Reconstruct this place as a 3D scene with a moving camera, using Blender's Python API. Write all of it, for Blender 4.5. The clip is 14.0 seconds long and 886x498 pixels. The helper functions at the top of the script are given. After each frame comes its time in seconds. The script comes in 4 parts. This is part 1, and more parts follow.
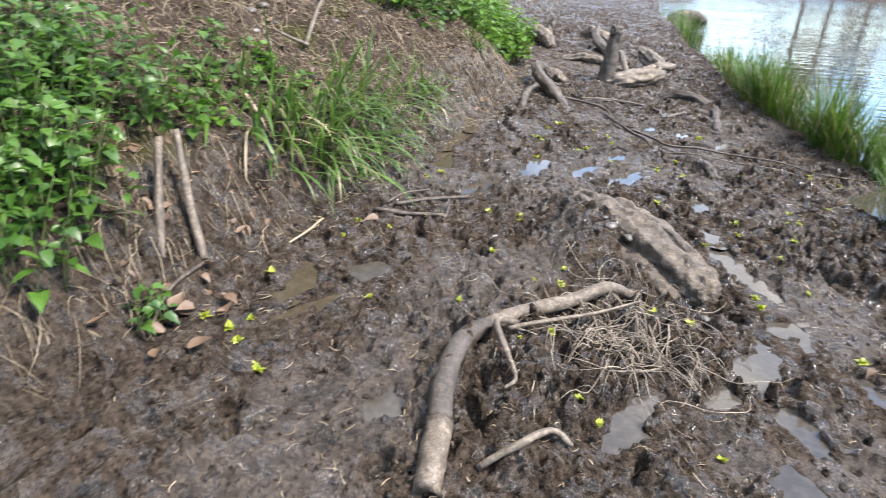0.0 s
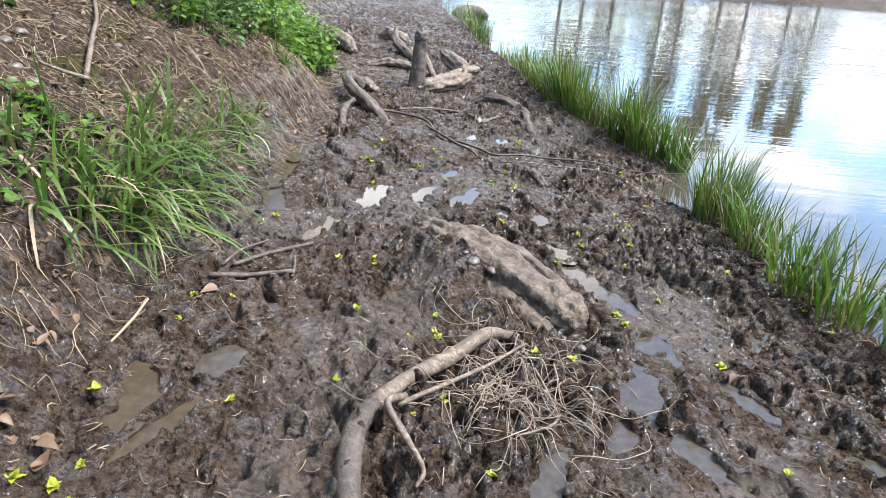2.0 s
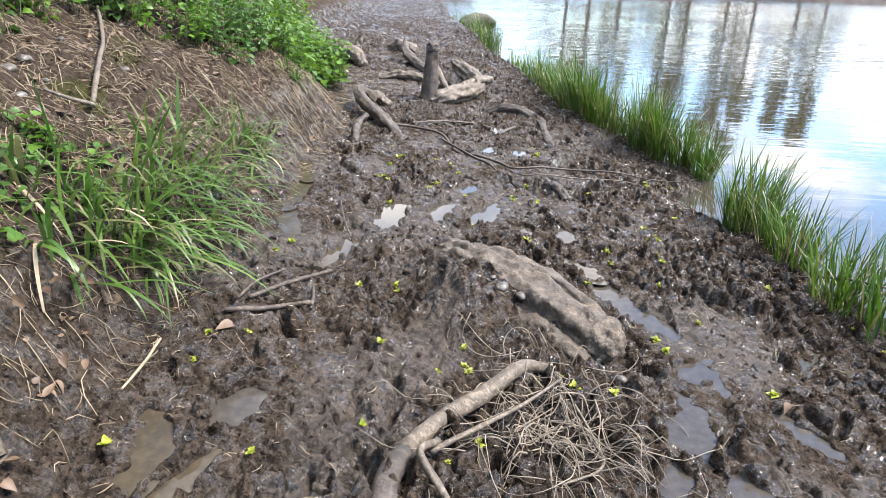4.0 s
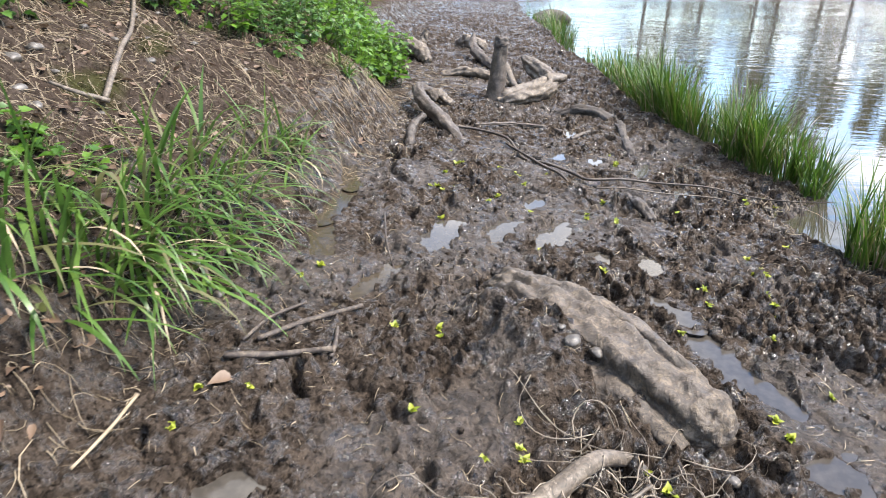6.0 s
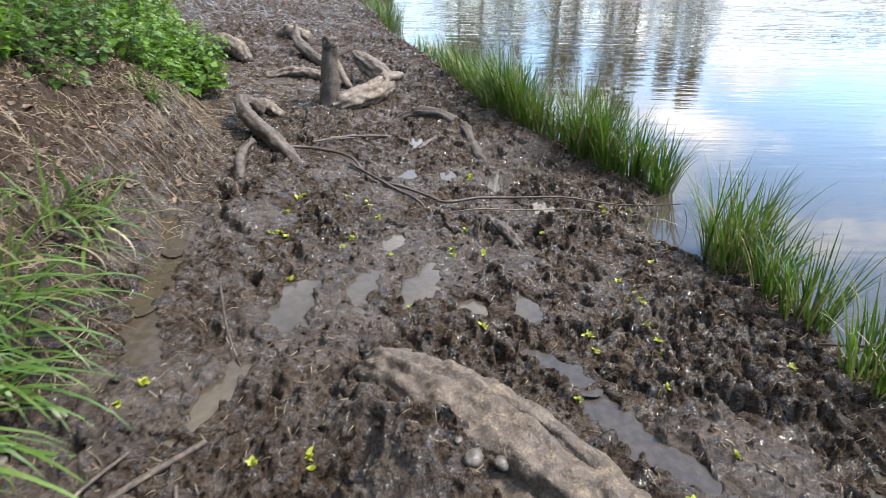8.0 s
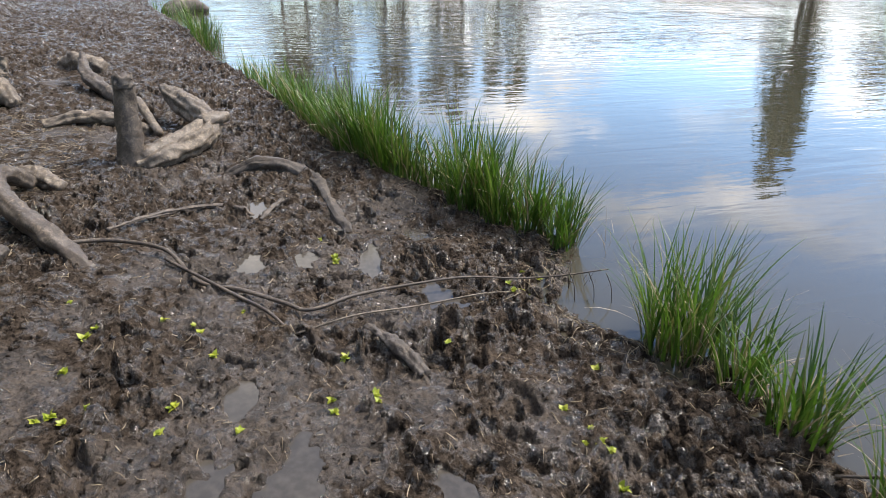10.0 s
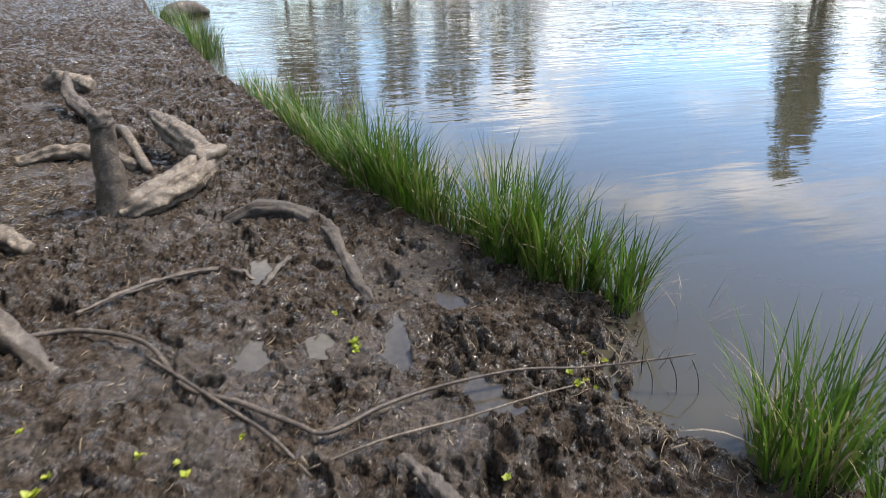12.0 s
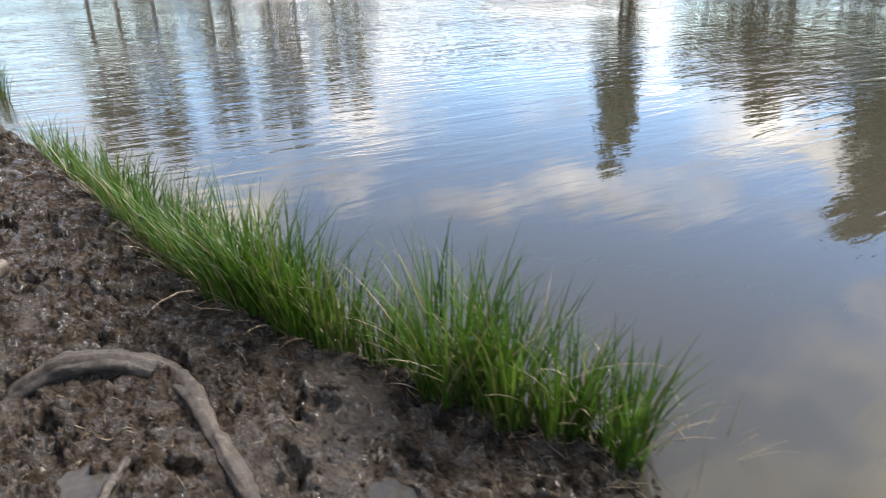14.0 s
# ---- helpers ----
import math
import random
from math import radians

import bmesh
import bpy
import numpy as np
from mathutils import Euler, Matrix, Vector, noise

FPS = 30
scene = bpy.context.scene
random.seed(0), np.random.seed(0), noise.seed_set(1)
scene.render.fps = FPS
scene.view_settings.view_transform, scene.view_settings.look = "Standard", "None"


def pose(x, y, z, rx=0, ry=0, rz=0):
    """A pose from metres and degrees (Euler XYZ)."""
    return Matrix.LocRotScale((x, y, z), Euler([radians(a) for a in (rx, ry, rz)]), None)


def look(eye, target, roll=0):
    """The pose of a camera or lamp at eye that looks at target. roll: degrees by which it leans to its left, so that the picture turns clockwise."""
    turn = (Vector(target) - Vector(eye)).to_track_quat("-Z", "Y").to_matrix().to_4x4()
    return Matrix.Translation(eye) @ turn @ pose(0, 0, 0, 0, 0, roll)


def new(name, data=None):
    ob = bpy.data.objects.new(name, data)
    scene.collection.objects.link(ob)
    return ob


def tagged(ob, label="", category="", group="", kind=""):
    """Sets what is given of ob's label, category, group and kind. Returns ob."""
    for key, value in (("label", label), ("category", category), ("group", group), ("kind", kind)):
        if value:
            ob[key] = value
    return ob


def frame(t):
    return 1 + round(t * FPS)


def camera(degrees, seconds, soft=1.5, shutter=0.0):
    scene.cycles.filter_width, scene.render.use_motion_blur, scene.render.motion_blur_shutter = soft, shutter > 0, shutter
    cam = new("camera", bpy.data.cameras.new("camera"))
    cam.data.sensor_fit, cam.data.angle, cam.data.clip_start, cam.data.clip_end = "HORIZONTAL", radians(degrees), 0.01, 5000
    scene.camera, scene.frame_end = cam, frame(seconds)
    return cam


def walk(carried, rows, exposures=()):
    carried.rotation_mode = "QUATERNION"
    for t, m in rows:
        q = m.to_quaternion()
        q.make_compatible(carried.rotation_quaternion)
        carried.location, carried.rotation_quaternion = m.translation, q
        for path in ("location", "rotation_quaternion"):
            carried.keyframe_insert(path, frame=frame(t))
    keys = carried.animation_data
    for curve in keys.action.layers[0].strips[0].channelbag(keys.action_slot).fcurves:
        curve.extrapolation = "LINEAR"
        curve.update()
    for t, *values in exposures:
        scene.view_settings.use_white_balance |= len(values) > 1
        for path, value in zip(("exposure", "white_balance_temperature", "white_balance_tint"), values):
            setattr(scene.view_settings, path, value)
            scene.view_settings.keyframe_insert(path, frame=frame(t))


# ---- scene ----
cam = camera(69.5, 14.0, soft=0.75, shutter=0.3)
EXPO = 2.0
PATH = [
    (0, (1.118, 0.731, 1.159), (0.407, 2.402, 0.321), 3.5),
    (0.5, (1.092, 0.795, 1.169), (0.639, 2.563, 0.351), 3.5),
    (1, (1.113, 0.820, 1.191), (0.779, 2.614, 0.374), 3.8),
    (1.5, (0.935, 0.917, 1.222), (0.721, 2.726, 0.396), 4.0),
    (2, (0.825, 0.986, 1.266), (0.678, 2.803, 0.443), 3.8),
    (2.2, (0.799, 1.014, 1.266), (0.642, 2.830, 0.442), 3.7),
    (4.3, (0.746, 1.171, 1.272), (0.539, 2.995, 0.479), 1.1),
    (4.5, (0.741, 1.194, 1.254), (0.461, 3.012, 0.469), 1.1),
    (5, (0.710, 1.316, 1.215), (0.298, 3.107, 0.427), 1.1),
    (5.5, (0.721, 1.483, 1.172), (0.277, 3.262, 0.371), 1.3),
    (6, (0.713, 1.698, 1.172), (0.330, 3.485, 0.360), 1.4),
    (6.5, (0.649, 1.863, 1.227), (0.344, 3.653, 0.389), 1.3),
    (7, (0.592, 1.948, 1.145), (0.311, 3.731, 0.283), 1.2),
    (7.5, (0.608, 2.086, 1.274), (0.497, 3.880, 0.399), 0.9),
    (8, (0.595, 2.204, 1.343), (0.690, 3.999, 0.467), 1.2),
    (8.5, (0.689, 2.539, 1.301), (0.919, 4.328, 0.436), 1.3),
    (9, (0.749, 2.848, 1.351), (1.214, 4.600, 0.506), 1.9),
    (9.2, (0.719, 2.957, 1.313), (1.260, 4.687, 0.469), 1.8),
    (11.3, (0.569, 3.602, 1.421), (1.076, 5.327, 0.544), -0.5),
    (11.5, (0.562, 3.658, 1.399), (1.056, 5.381, 0.513), -0.5),
    (12, (0.689, 3.997, 1.416), (1.209, 5.717, 0.538), -0.4),
    (12.5, (0.724, 4.233, 1.494), (1.398, 5.899, 0.617), -0.2),
    (13, (0.736, 4.419, 1.453), (1.586, 6.012, 0.593), -0.4),
    (13.5, (0.914, 4.734, 1.423), (1.899, 6.245, 0.557), -0.1),
    (14, (0.823, 5.142, 1.420), (1.771, 6.688, 0.578), -0.1),
]

walk(cam, [(t, look(e, g, r)) for t, e, g, r in PATH], exposures=[(0, EXPO - 0.07, 6700, 12), (7.3, EXPO - 0.09, 6700, 12), (8.6, EXPO - 0.68, 6950, 12), (14, EXPO - 0.68, 6950, 12)])

# ---- world and light ----
SUN_EL, SUN_AZ = radians(54), radians(82)   # azimuth clockwise from +y
world = bpy.data.worlds.new("sky")
scene.world = world
world.use_nodes = True
wn, wl = world.node_tree.nodes, world.node_tree.links
wn.clear()
sky = wn.new("ShaderNodeTexSky")
sky.sky_type, sky.sun_disc = "NISHITA", False
sky.sun_elevation, sky.sun_rotation = SUN_EL, SUN_AZ
sky.air_density, sky.dust_density, sky.ozone_density = 1.0, 0.3, 4.0
tc = wn.new("ShaderNodeTexCoord")
sep = wn.new("ShaderNodeSeparateXYZ")
wl.new(tc.outputs["Generated"], sep.inputs[0])
zz = wn.new("ShaderNodeMath"); zz.operation = "MAXIMUM"; zz.inputs[1].default_value = 0.0
wl.new(sep.outputs[2], zz.inputs[0])
za = wn.new("ShaderNodeMath"); za.operation = "ADD"; za.inputs[1].default_value = 0.22
wl.new(zz.outputs[0], za.inputs[0])
div = wn.new("ShaderNodeVectorMath"); div.operation = "DIVIDE"
cmb = wn.new("ShaderNodeCombineXYZ")
for k in range(3):
    wl.new(za.outputs[0], cmb.inputs[k])
wl.new(tc.outputs["Generated"], div.inputs[0])
wl.new(cmb.outputs[0], div.inputs[1])
cl = wn.new("ShaderNodeTexNoise")
cl.inputs["Scale"].default_value, cl.inputs["Detail"].default_value, cl.inputs["Roughness"].default_value = 1.7, 8, 0.52
cl.inputs["Distortion"].default_value = 0.3
shift = wn.new("ShaderNodeVectorMath"); shift.operation = "ADD"; shift.inputs[1].default_value = (7.3, 4.1, 0)
wl.new(div.outputs[0], shift.inputs[0])
wl.new(shift.outputs[0], cl.inputs["Vector"])
cr = wn.new("ShaderNodeValToRGB")
cr.color_ramp.elements[0].position, cr.color_ramp.elements[1].position = 0.48, 0.62
wl.new(cl.outputs["Fac"], cr.inputs[0])
cl2 = wn.new("ShaderNodeTexNoise")
cl2.inputs["Scale"].default_value, cl2.inputs["Detail"].default_value = 3.0, 4
wl.new(shift.outputs[0], cl2.inputs["Vector"])
cc = wn.new("ShaderNodeValToRGB")
cc.color_ramp.elements[0].position, cc.color_ramp.elements[0].color = 0.38, (3.9, 4.1, 4.4, 1)
cc.color_ramp.elements[1].position, cc.color_ramp.elements[1].color = 0.60, (10.5, 10.4, 10.3, 1)
wl.new(cl2.outputs["Fac"], cc.inputs[0])
mix = wn.new("ShaderNodeMix"); mix.data_type = "RGBA"
wl.new(cr.outputs[0], mix.inputs[0])
hsv = wn.new("ShaderNodeHueSaturation")
hsv.inputs["Saturation"].default_value, hsv.inputs["Value"].default_value = 1.1, 1.25
wl.new(sky.outputs[0], hsv.inputs["Color"])
wl.new(hsv.outputs[0], mix.inputs[6])
wl.new(cc.outputs[0], mix.inputs[7])
bg = wn.new("ShaderNodeBackground"); bg.inputs[1].default_value = 0.15
wl.new(mix.outputs[2], bg.inputs[0])
wo = wn.new("ShaderNodeOutputWorld")
wl.new(bg.outputs[0], wo.inputs[0])

sun = new("sun", bpy.data.lights.new("sun", "SUN"))
sun.data.energy, sun.data.angle, sun.data.color = 3.7, radians(15), (1.0, 0.95, 0.88)
sd = Vector((math.sin(SUN_AZ) * math.cos(SUN_EL), math.cos(SUN_AZ) * math.cos(SUN_EL), math.sin(SUN_EL)))
sun.matrix_world = look(sd * 50, (0, 0, 0))


# ---- materials ----
def nodes_of(name):
    m = bpy.data.materials.new(name)
    m.use_nodes = True
    n, l = m.node_tree.nodes, m.node_tree.links
    return m, n, l, n["Principled BSDF"]


def noise_node(n, l, vec, scale, detail=4, rough=0.55, dist=0.0):
    t = n.new("ShaderNodeTexNoise")
    t.inputs["Scale"].default_value, t.inputs["Detail"].default_value = scale, detail
    t.inputs["Roughness"].default_value, t.inputs["Distortion"].default_value = rough, dist
    l.new(vec, t.inputs["Vector"])
    return t.outputs["Fac"]


def ramp(n, l, fac, stops):
    r = n.new("ShaderNodeValToRGB")
    e = r.color_ramp.elements
    while len(e) < len(stops):
        e.new(0.5)
    for k, (p, c) in enumerate(stops):
        e[k].position = p
        e[k].color = (*c, 1) if isinstance(c, tuple) else (c, c, c, 1)
    l.new(fac, r.inputs[0])
    return r.outputs[0]


def mixed(n, l, fac, a, b, how="MIX"):
    m = n.new("ShaderNodeMix")
    m.data_type, m.blend_type = "RGBA", how
    if isinstance(fac, float):
        m.inputs[0].default_value = fac
    else:
        l.new(fac, m.inputs[0])
    for k, v in ((6, a), (7, b)):
        if isinstance(v, tuple):
            m.inputs[k].default_value = (*v, 1)
        else:
            l.new(v, m.inputs[k])
    return m.outputs[2]


def bump(n, l, bsdf, height, strength, distance, before=None):
    b = n.new("ShaderNodeBump")
    b.inputs["Strength"].default_value, b.inputs["Distance"].default_value = strength, distance
    l.new(height, b.inputs["Height"])
    if before:
        l.new(before, b.inputs["Normal"])
    l.new(b.outputs[0], bsdf.inputs["Normal"])
    return b.outputs[0]


def place_vec(n, l, scale=(1, 1, 1), kind="Object"):
    t = n.new("ShaderNodeTexCoord")
    m = n.new("ShaderNodeMapping")
    m.inputs["Scale"].default_value = scale
    l.new(t.outputs[kind], m.inputs[0])
    return m.outputs[0]


def ground_material():
    m, n, l, b = nodes_of("mud_and_soil")
    v = place_vec(n, l)
    big, mid, fine, grit = (noise_node(n, l, v, s, d, 0.6) for s, d in ((1.1, 4), (7, 5), (38, 5), (150, 3)))
    wet = ramp(n, l, mid, [(0.3, (0.0145, 0.0112, 0.0089)), (0.52, (0.0375, 0.0290, 0.0225)), (0.75, (0.0740, 0.0570, 0.0440))])
    wet = mixed(n, l, ramp(n, l, fine, [(0.45, 0.0), (0.68, 1.0)]), wet, (0.0720, 0.0560, 0.0430))
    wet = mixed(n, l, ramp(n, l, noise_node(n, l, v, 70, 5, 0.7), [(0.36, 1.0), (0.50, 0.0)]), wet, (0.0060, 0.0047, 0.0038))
    # black mud patches by noise, also standing in for the dark of shaded pits
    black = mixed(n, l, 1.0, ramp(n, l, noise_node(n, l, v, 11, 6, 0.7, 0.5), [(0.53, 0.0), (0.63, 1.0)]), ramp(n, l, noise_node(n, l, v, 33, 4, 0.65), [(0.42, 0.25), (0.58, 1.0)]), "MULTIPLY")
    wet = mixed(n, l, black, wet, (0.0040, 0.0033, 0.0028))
    specks = ramp(n, l, grit, [(0.64, 0.0), (0.72, 1.0)])
    wet = mixed(n, l, specks, wet, (0.1500, 0.1180, 0.0900))
    dry = ramp(n, l, fine, [(0.3, (0.0200, 0.0152, 0.0120)), (0.6, (0.0590, 0.0455, 0.0362)), (0.8, (0.1100, 0.0885, 0.0700))])
    dry = mixed(n, l, ramp(n, l, mid, [(0.4, 0.0), (0.62, 0.6)]), dry, (0.0333, 0.0238, 0.0181))
    dry = mixed(n, l, ramp(n, l, noise_node(n, l, v, 2.3, 5), [(0.54, 0.0), (0.66, 0.7)]), dry, (0.0356, 0.0380, 0.0124))
    at = n.new("ShaderNodeAttribute"); at.attribute_name = "soil"
    edge = n.new("ShaderNodeMath"); edge.operation = "ADD"
    l.new(at.outputs["Fac"], edge.inputs[0])
    l.new(ramp(n, l, mid, [(0.3, 0.0), (0.7, 0.35)]), edge.inputs[1])
    soil = ramp(n, l, edge.outputs[0], [(0.3, 0.0), (0.75, 1.0)])
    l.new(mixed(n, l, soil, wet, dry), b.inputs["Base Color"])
    # water film: the slick hollows, and small glossy flecks between the crumbs
    sl = n.new("ShaderNodeAttribute"); sl.attribute_name = "slick"
    film = ramp(n, l, sl.outputs["Fac"], [(0.5, 0.0), (1.0, 0.35)])
    fleck = ramp(n, l, noise_node(n, l, v, 16, 5, 0.65, 0.4), [(0.50, 0.0), (0.57, 1.0)])
    gloss = mixed(n, l, 1.0, film, fleck, "LIGHTEN")
    ro = mixed(n, l, gloss, (0.72, 0.72, 0.72), ramp(n, l, big, [(0.35, 0.12), (0.65, 0.23)]))
    l.new(mixed(n, l, soil, ro, (0.85, 0.85, 0.85)), b.inputs["Roughness"])
    l.new(mixed(n, l, soil, mixed(n, l, gloss, (0.015, 0.015, 0.015), (0.75, 0.75, 0.75)), (0.015, 0.015, 0.015)), b.inputs["Specular IOR Level"])
    crumb = noise_node(n, l, v, 85, 6, 0.7)
    total = n.new("ShaderNodeMath"); total.operation = "MULTIPLY_ADD"; total.inputs[1].default_value = 0.7
    l.new(crumb, total.inputs[0]); l.new(fine, total.inputs[2])
    keep = ramp(n, l, film, [(0.0, 1.0), (0.35, 0.75)])
    shaped = n.new("ShaderNodeMath"); shaped.operation = "MULTIPLY"
    l.new(total.outputs[0], shaped.inputs[0]); l.new(keep, shaped.inputs[1])
    b1 = bump(n, l, b, shaped.outputs[0], 1.0, 0.022)
    bump(n, l, b, grit, 0.4, 0.003, b1)
    return m


def water_material():
    m, n, l, b = nodes_of("pond_water")
    b.inputs["Base Color"].default_value = (0.036, 0.033, 0.024, 1)
    b.inputs["Roughness"].default_value, b.inputs["IOR"].default_value = 0.03, 1.333
    t = n.new("ShaderNodeTexCoord")
    rot = n.new("ShaderNodeMapping"); rot.inputs["Rotation"].default_value[2] = radians(-38)
    rot.inputs["Scale"].default_value = (0.55, 2.6, 1)
    l.new(t.outputs["Object"], rot.inputs[0])
    rip = noise_node(n, l, rot.outputs[0], 1.7, 3, 0.45, 0.6)
    rot2 = n.new("ShaderNodeMapping"); rot2.inputs["Rotation"].default_value[2] = radians(-20)
    rot2.inputs["Scale"].default_value = (0.8, 3.0, 1)
    l.new(t.outputs["Object"], rot2.inputs[0])
    rip2 = noise_node(n, l, rot2.outputs[0], 5.0, 2, 0.5, 0.4)
    calm = ramp(n, l, noise_node(n, l, place_vec(n, l), 0.16, 2), [(0.35, 0.35), (0.6, 1.0)])
    sx = n.new("ShaderNodeSeparateXYZ")
    l.new(t.outputs["Object"], sx.inputs[0])
    off = n.new("ShaderNodeMapRange")
    off.inputs["From Min"].default_value, off.inputs["From Max"].default_value = 4.2, 10.0
    l.new(sx.outputs[0], off.inputs["Value"])
    off2 = n.new("ShaderNodeMapRange")
    off2.inputs["From Min"].default_value, off2.inputs["From Max"].default_value = 9.0, 15.0
    l.new(sx.outputs[1], off2.inputs["Value"])
    mx = n.new("ShaderNodeMath"); mx.operation = "MAXIMUM"
    l.new(off.outputs[0], mx.inputs[0]); l.new(off2.outputs[0], mx.inputs[1])
    k = n.new("ShaderNodeMath"); k.operation = "MULTIPLY_ADD"; k.inputs[1].default_value, k.inputs[2].default_value = 0.9, 0.10
    l.new(mx.outputs[0], k.inputs[0])
    k2 = n.new("ShaderNodeMath"); k2.operation = "MULTIPLY"
    l.new(k.outputs[0], k2.inputs[0]); l.new(calm, k2.inputs[1])
    mixh = n.new("ShaderNodeMath"); mixh.operation = "MULTIPLY_ADD"; mixh.inputs[1].default_value = 0.2
    l.new(rip2, mixh.inputs[0]); l.new(rip, mixh.inputs[2])
    hh = n.new("ShaderNodeMath"); hh.operation = "MULTIPLY"
    l.new(mixh.outputs[0], hh.inputs[0]); l.new(k2.outputs[0], hh.inputs[1])
    bump(n, l, b, hh.outputs[0], 1.0, WAVE)
    return m


def puddle_material(name="puddle_water", col=(0.035, 0.031, 0.026), rough=0.08):
    m, n, l, b = nodes_of(name)
    v = place_vec(n, l)
    l.new(mixed(n, l, ramp(n, l, noise_node(n, l, v, 30, 4), [(0.4, 0.0), (0.7, 1.0)]), col, tuple(c * 1.5 for c in col)), b.inputs["Base Color"])
    b.inputs["Roughness"].default_value, b.inputs["IOR"].default_value = rough, 1.333
    bump(n, l, b, noise_node(n, l, v, 60, 2), 0.05, 0.002)
    return m


def wood_material(name, dark, light, rough=0.75, muddy=0.4, bumpd=0.006):
    m, n, l, b = nodes_of(name)
    v = place_vec(n, l)
    g = noise_node(n, l, place_vec(n, l, (1, 1, 1)), 26, 6, 0.65, 0.8)
    big = noise_node(n, l, v, 5, 4)
    grit = noise_node(n, l, v, 120, 3)
    col = ramp(n, l, g, [(0.34, tuple(c * 0.5 for c in dark)), (0.48, dark), (0.64, light), (0.8, tuple(min(1, c * 1.25) for c in light))])
    col = mixed(n, l, ramp(n, l, big, [(0.5 - muddy * 0.3, 0.0), (0.62, muddy)]), col, (0.048, 0.036, 0.027))
    col = mixed(n, l, ramp(n, l, grit, [(0.52, 0.0), (0.62, 0.8)]), col, tuple(c * 0.45 for c in dark))
    col = mixed(n, l, ramp(n, l, noise_node(n, l, v, 90, 2), [(0.64, 0.0), (0.70, 0.7)]), col, tuple(min(1, c * 1.3) for c in light))
    l.new(col, b.inputs["Base Color"])
    l.new(ramp(n, l, big, [(0.4, rough), (0.65, rough * 0.7)]), b.inputs["Roughness"])
    b1 = bump(n, l, b, g, 0.8, bumpd)
    bump(n, l, b, grit, 0.5, 0.003, b1)
    return m


def leaf_material(name, a, c, trans=0.35, rough=0.5, tip=None):
    m, n, l, b = nodes_of(name)
    geo = n.new("ShaderNodeNewGeometry")
    v = place_vec(n, l)
    col = ramp(n, l, geo.outputs["Random Per Island"], [(0.0, a), (0.75, c)] + ([(0.93, tip)] if tip else []))
    col = mixed(n, l, ramp(n, l, noise_node(n, l, v, 45, 3), [(0.35, 0.0), (0.75, 0.35)]), col, tuple(x * 0.55 for x in a))
    l.new(col, b.inputs["Base Color"])
    b.inputs["Roughness"].default_value = rough
    tr = n.new("ShaderNodeBsdfTranslucent")
    l.new(col, tr.inputs[0])
    ms = n.new("ShaderNodeMixShader"); ms.inputs[0].default_value = trans
    l.new(b.outputs[0], ms.inputs[1]); l.new(tr.outputs[0], ms.inputs[2])
    l.new(ms.outputs[0], n["Material Output"].inputs[0])
    return m


WAVE = 0.03
M_GROUND, M_WATER, M_PUDDLE = ground_material(), water_material(), puddle_material()
M_BROWNPUD = puddle_material("silty_water", (0.034, 0.027, 0.018), 0.08)
M_LOG = wood_material("weathered_log", (0.050, 0.037, 0.025), (0.122, 0.093, 0.062), muddy=0.35, bumpd=0.016)
# log wood a step darker and muddier: the shaded left side put into colour
M_LOGSIDE = wood_material("muddy_shaded_log_side", (0.040, 0.030, 0.021), (0.105, 0.080, 0.055), muddy=0.4, bumpd=0.015)
M_ROOT = wood_material("grey_root", (0.078, 0.060, 0.043), (0.195, 0.158, 0.115), muddy=0.5)
M_ROOTMID = wood_material("brown_root", (0.040, 0.030, 0.022), (0.115, 0.090, 0.066), muddy=0.5)
M_ROOTDARK = wood_material("muddy_root", (0.029, 0.023, 0.018), (0.077, 0.060, 0.046), muddy=0.6)
M_PALE = wood_material("pale_branch", (0.0816, 0.0632, 0.0448), (0.1560, 0.1272, 0.0960), muddy=0.3, bumpd=0.003)
M_TWIG = wood_material("twig_bark", (0.0315, 0.0218, 0.0158), (0.0892, 0.0690, 0.0488), muddy=0.3, bumpd=0.002)
M_STRAW = leaf_material("straw", (0.1123, 0.0828, 0.0504), (0.2916, 0.2333, 0.1555), 0.1, 0.7)
M_ROOTLET = leaf_material("rootlet", (0.0900, 0.0720, 0.0540), (0.2050, 0.1690, 0.1270), 0.0, 0.7)
M_GRASS = leaf_material("sedge_blade", (0.0250, 0.0660, 0.0052), (0.0700, 0.1400, 0.0160), 0.4, 0.45, (0.1207, 0.1259, 0.0410))
M_GRASSB = leaf_material("bank_grass", (0.0400, 0.0980, 0.0150), (0.1080, 0.1880, 0.0350), 0.4, 0.4, (0.1287, 0.1206, 0.0513))
M_NETTLE = leaf_material("nettle_leaf", (0.0256, 0.0736, 0.0112), (0.0672, 0.1472, 0.0208), 0.4, 0.42)
M_BRIGHT = leaf_material("bright_herb_leaf", (0.0391, 0.1080, 0.0076), (0.0978, 0.1955, 0.0187), 0.42, 0.42)
M_SPROUT = leaf_material("yellow_green_flower", (0.165, 0.225, 0.012), (0.340, 0.350, 0.040), 0.3, 0.5)
M_STEM = leaf_material("green_stem", (0.038, 0.062, 0.015), (0.067, 0.091, 0.024), 0.0, 0.6)
M_DEAD = leaf_material("dead_leaf", (0.058, 0.035, 0.022), (0.140, 0.090, 0.056), 0.15, 0.6)
M_STONE = wood_material("pebble_stone", (0.052, 0.045, 0.037), (0.120, 0.107, 0.090), muddy=0.3, rough=0.55, bumpd=0.002)
M_BARK = wood_material("tree_bark", (0.017, 0.014, 0.011), (0.048, 0.039, 0.030))
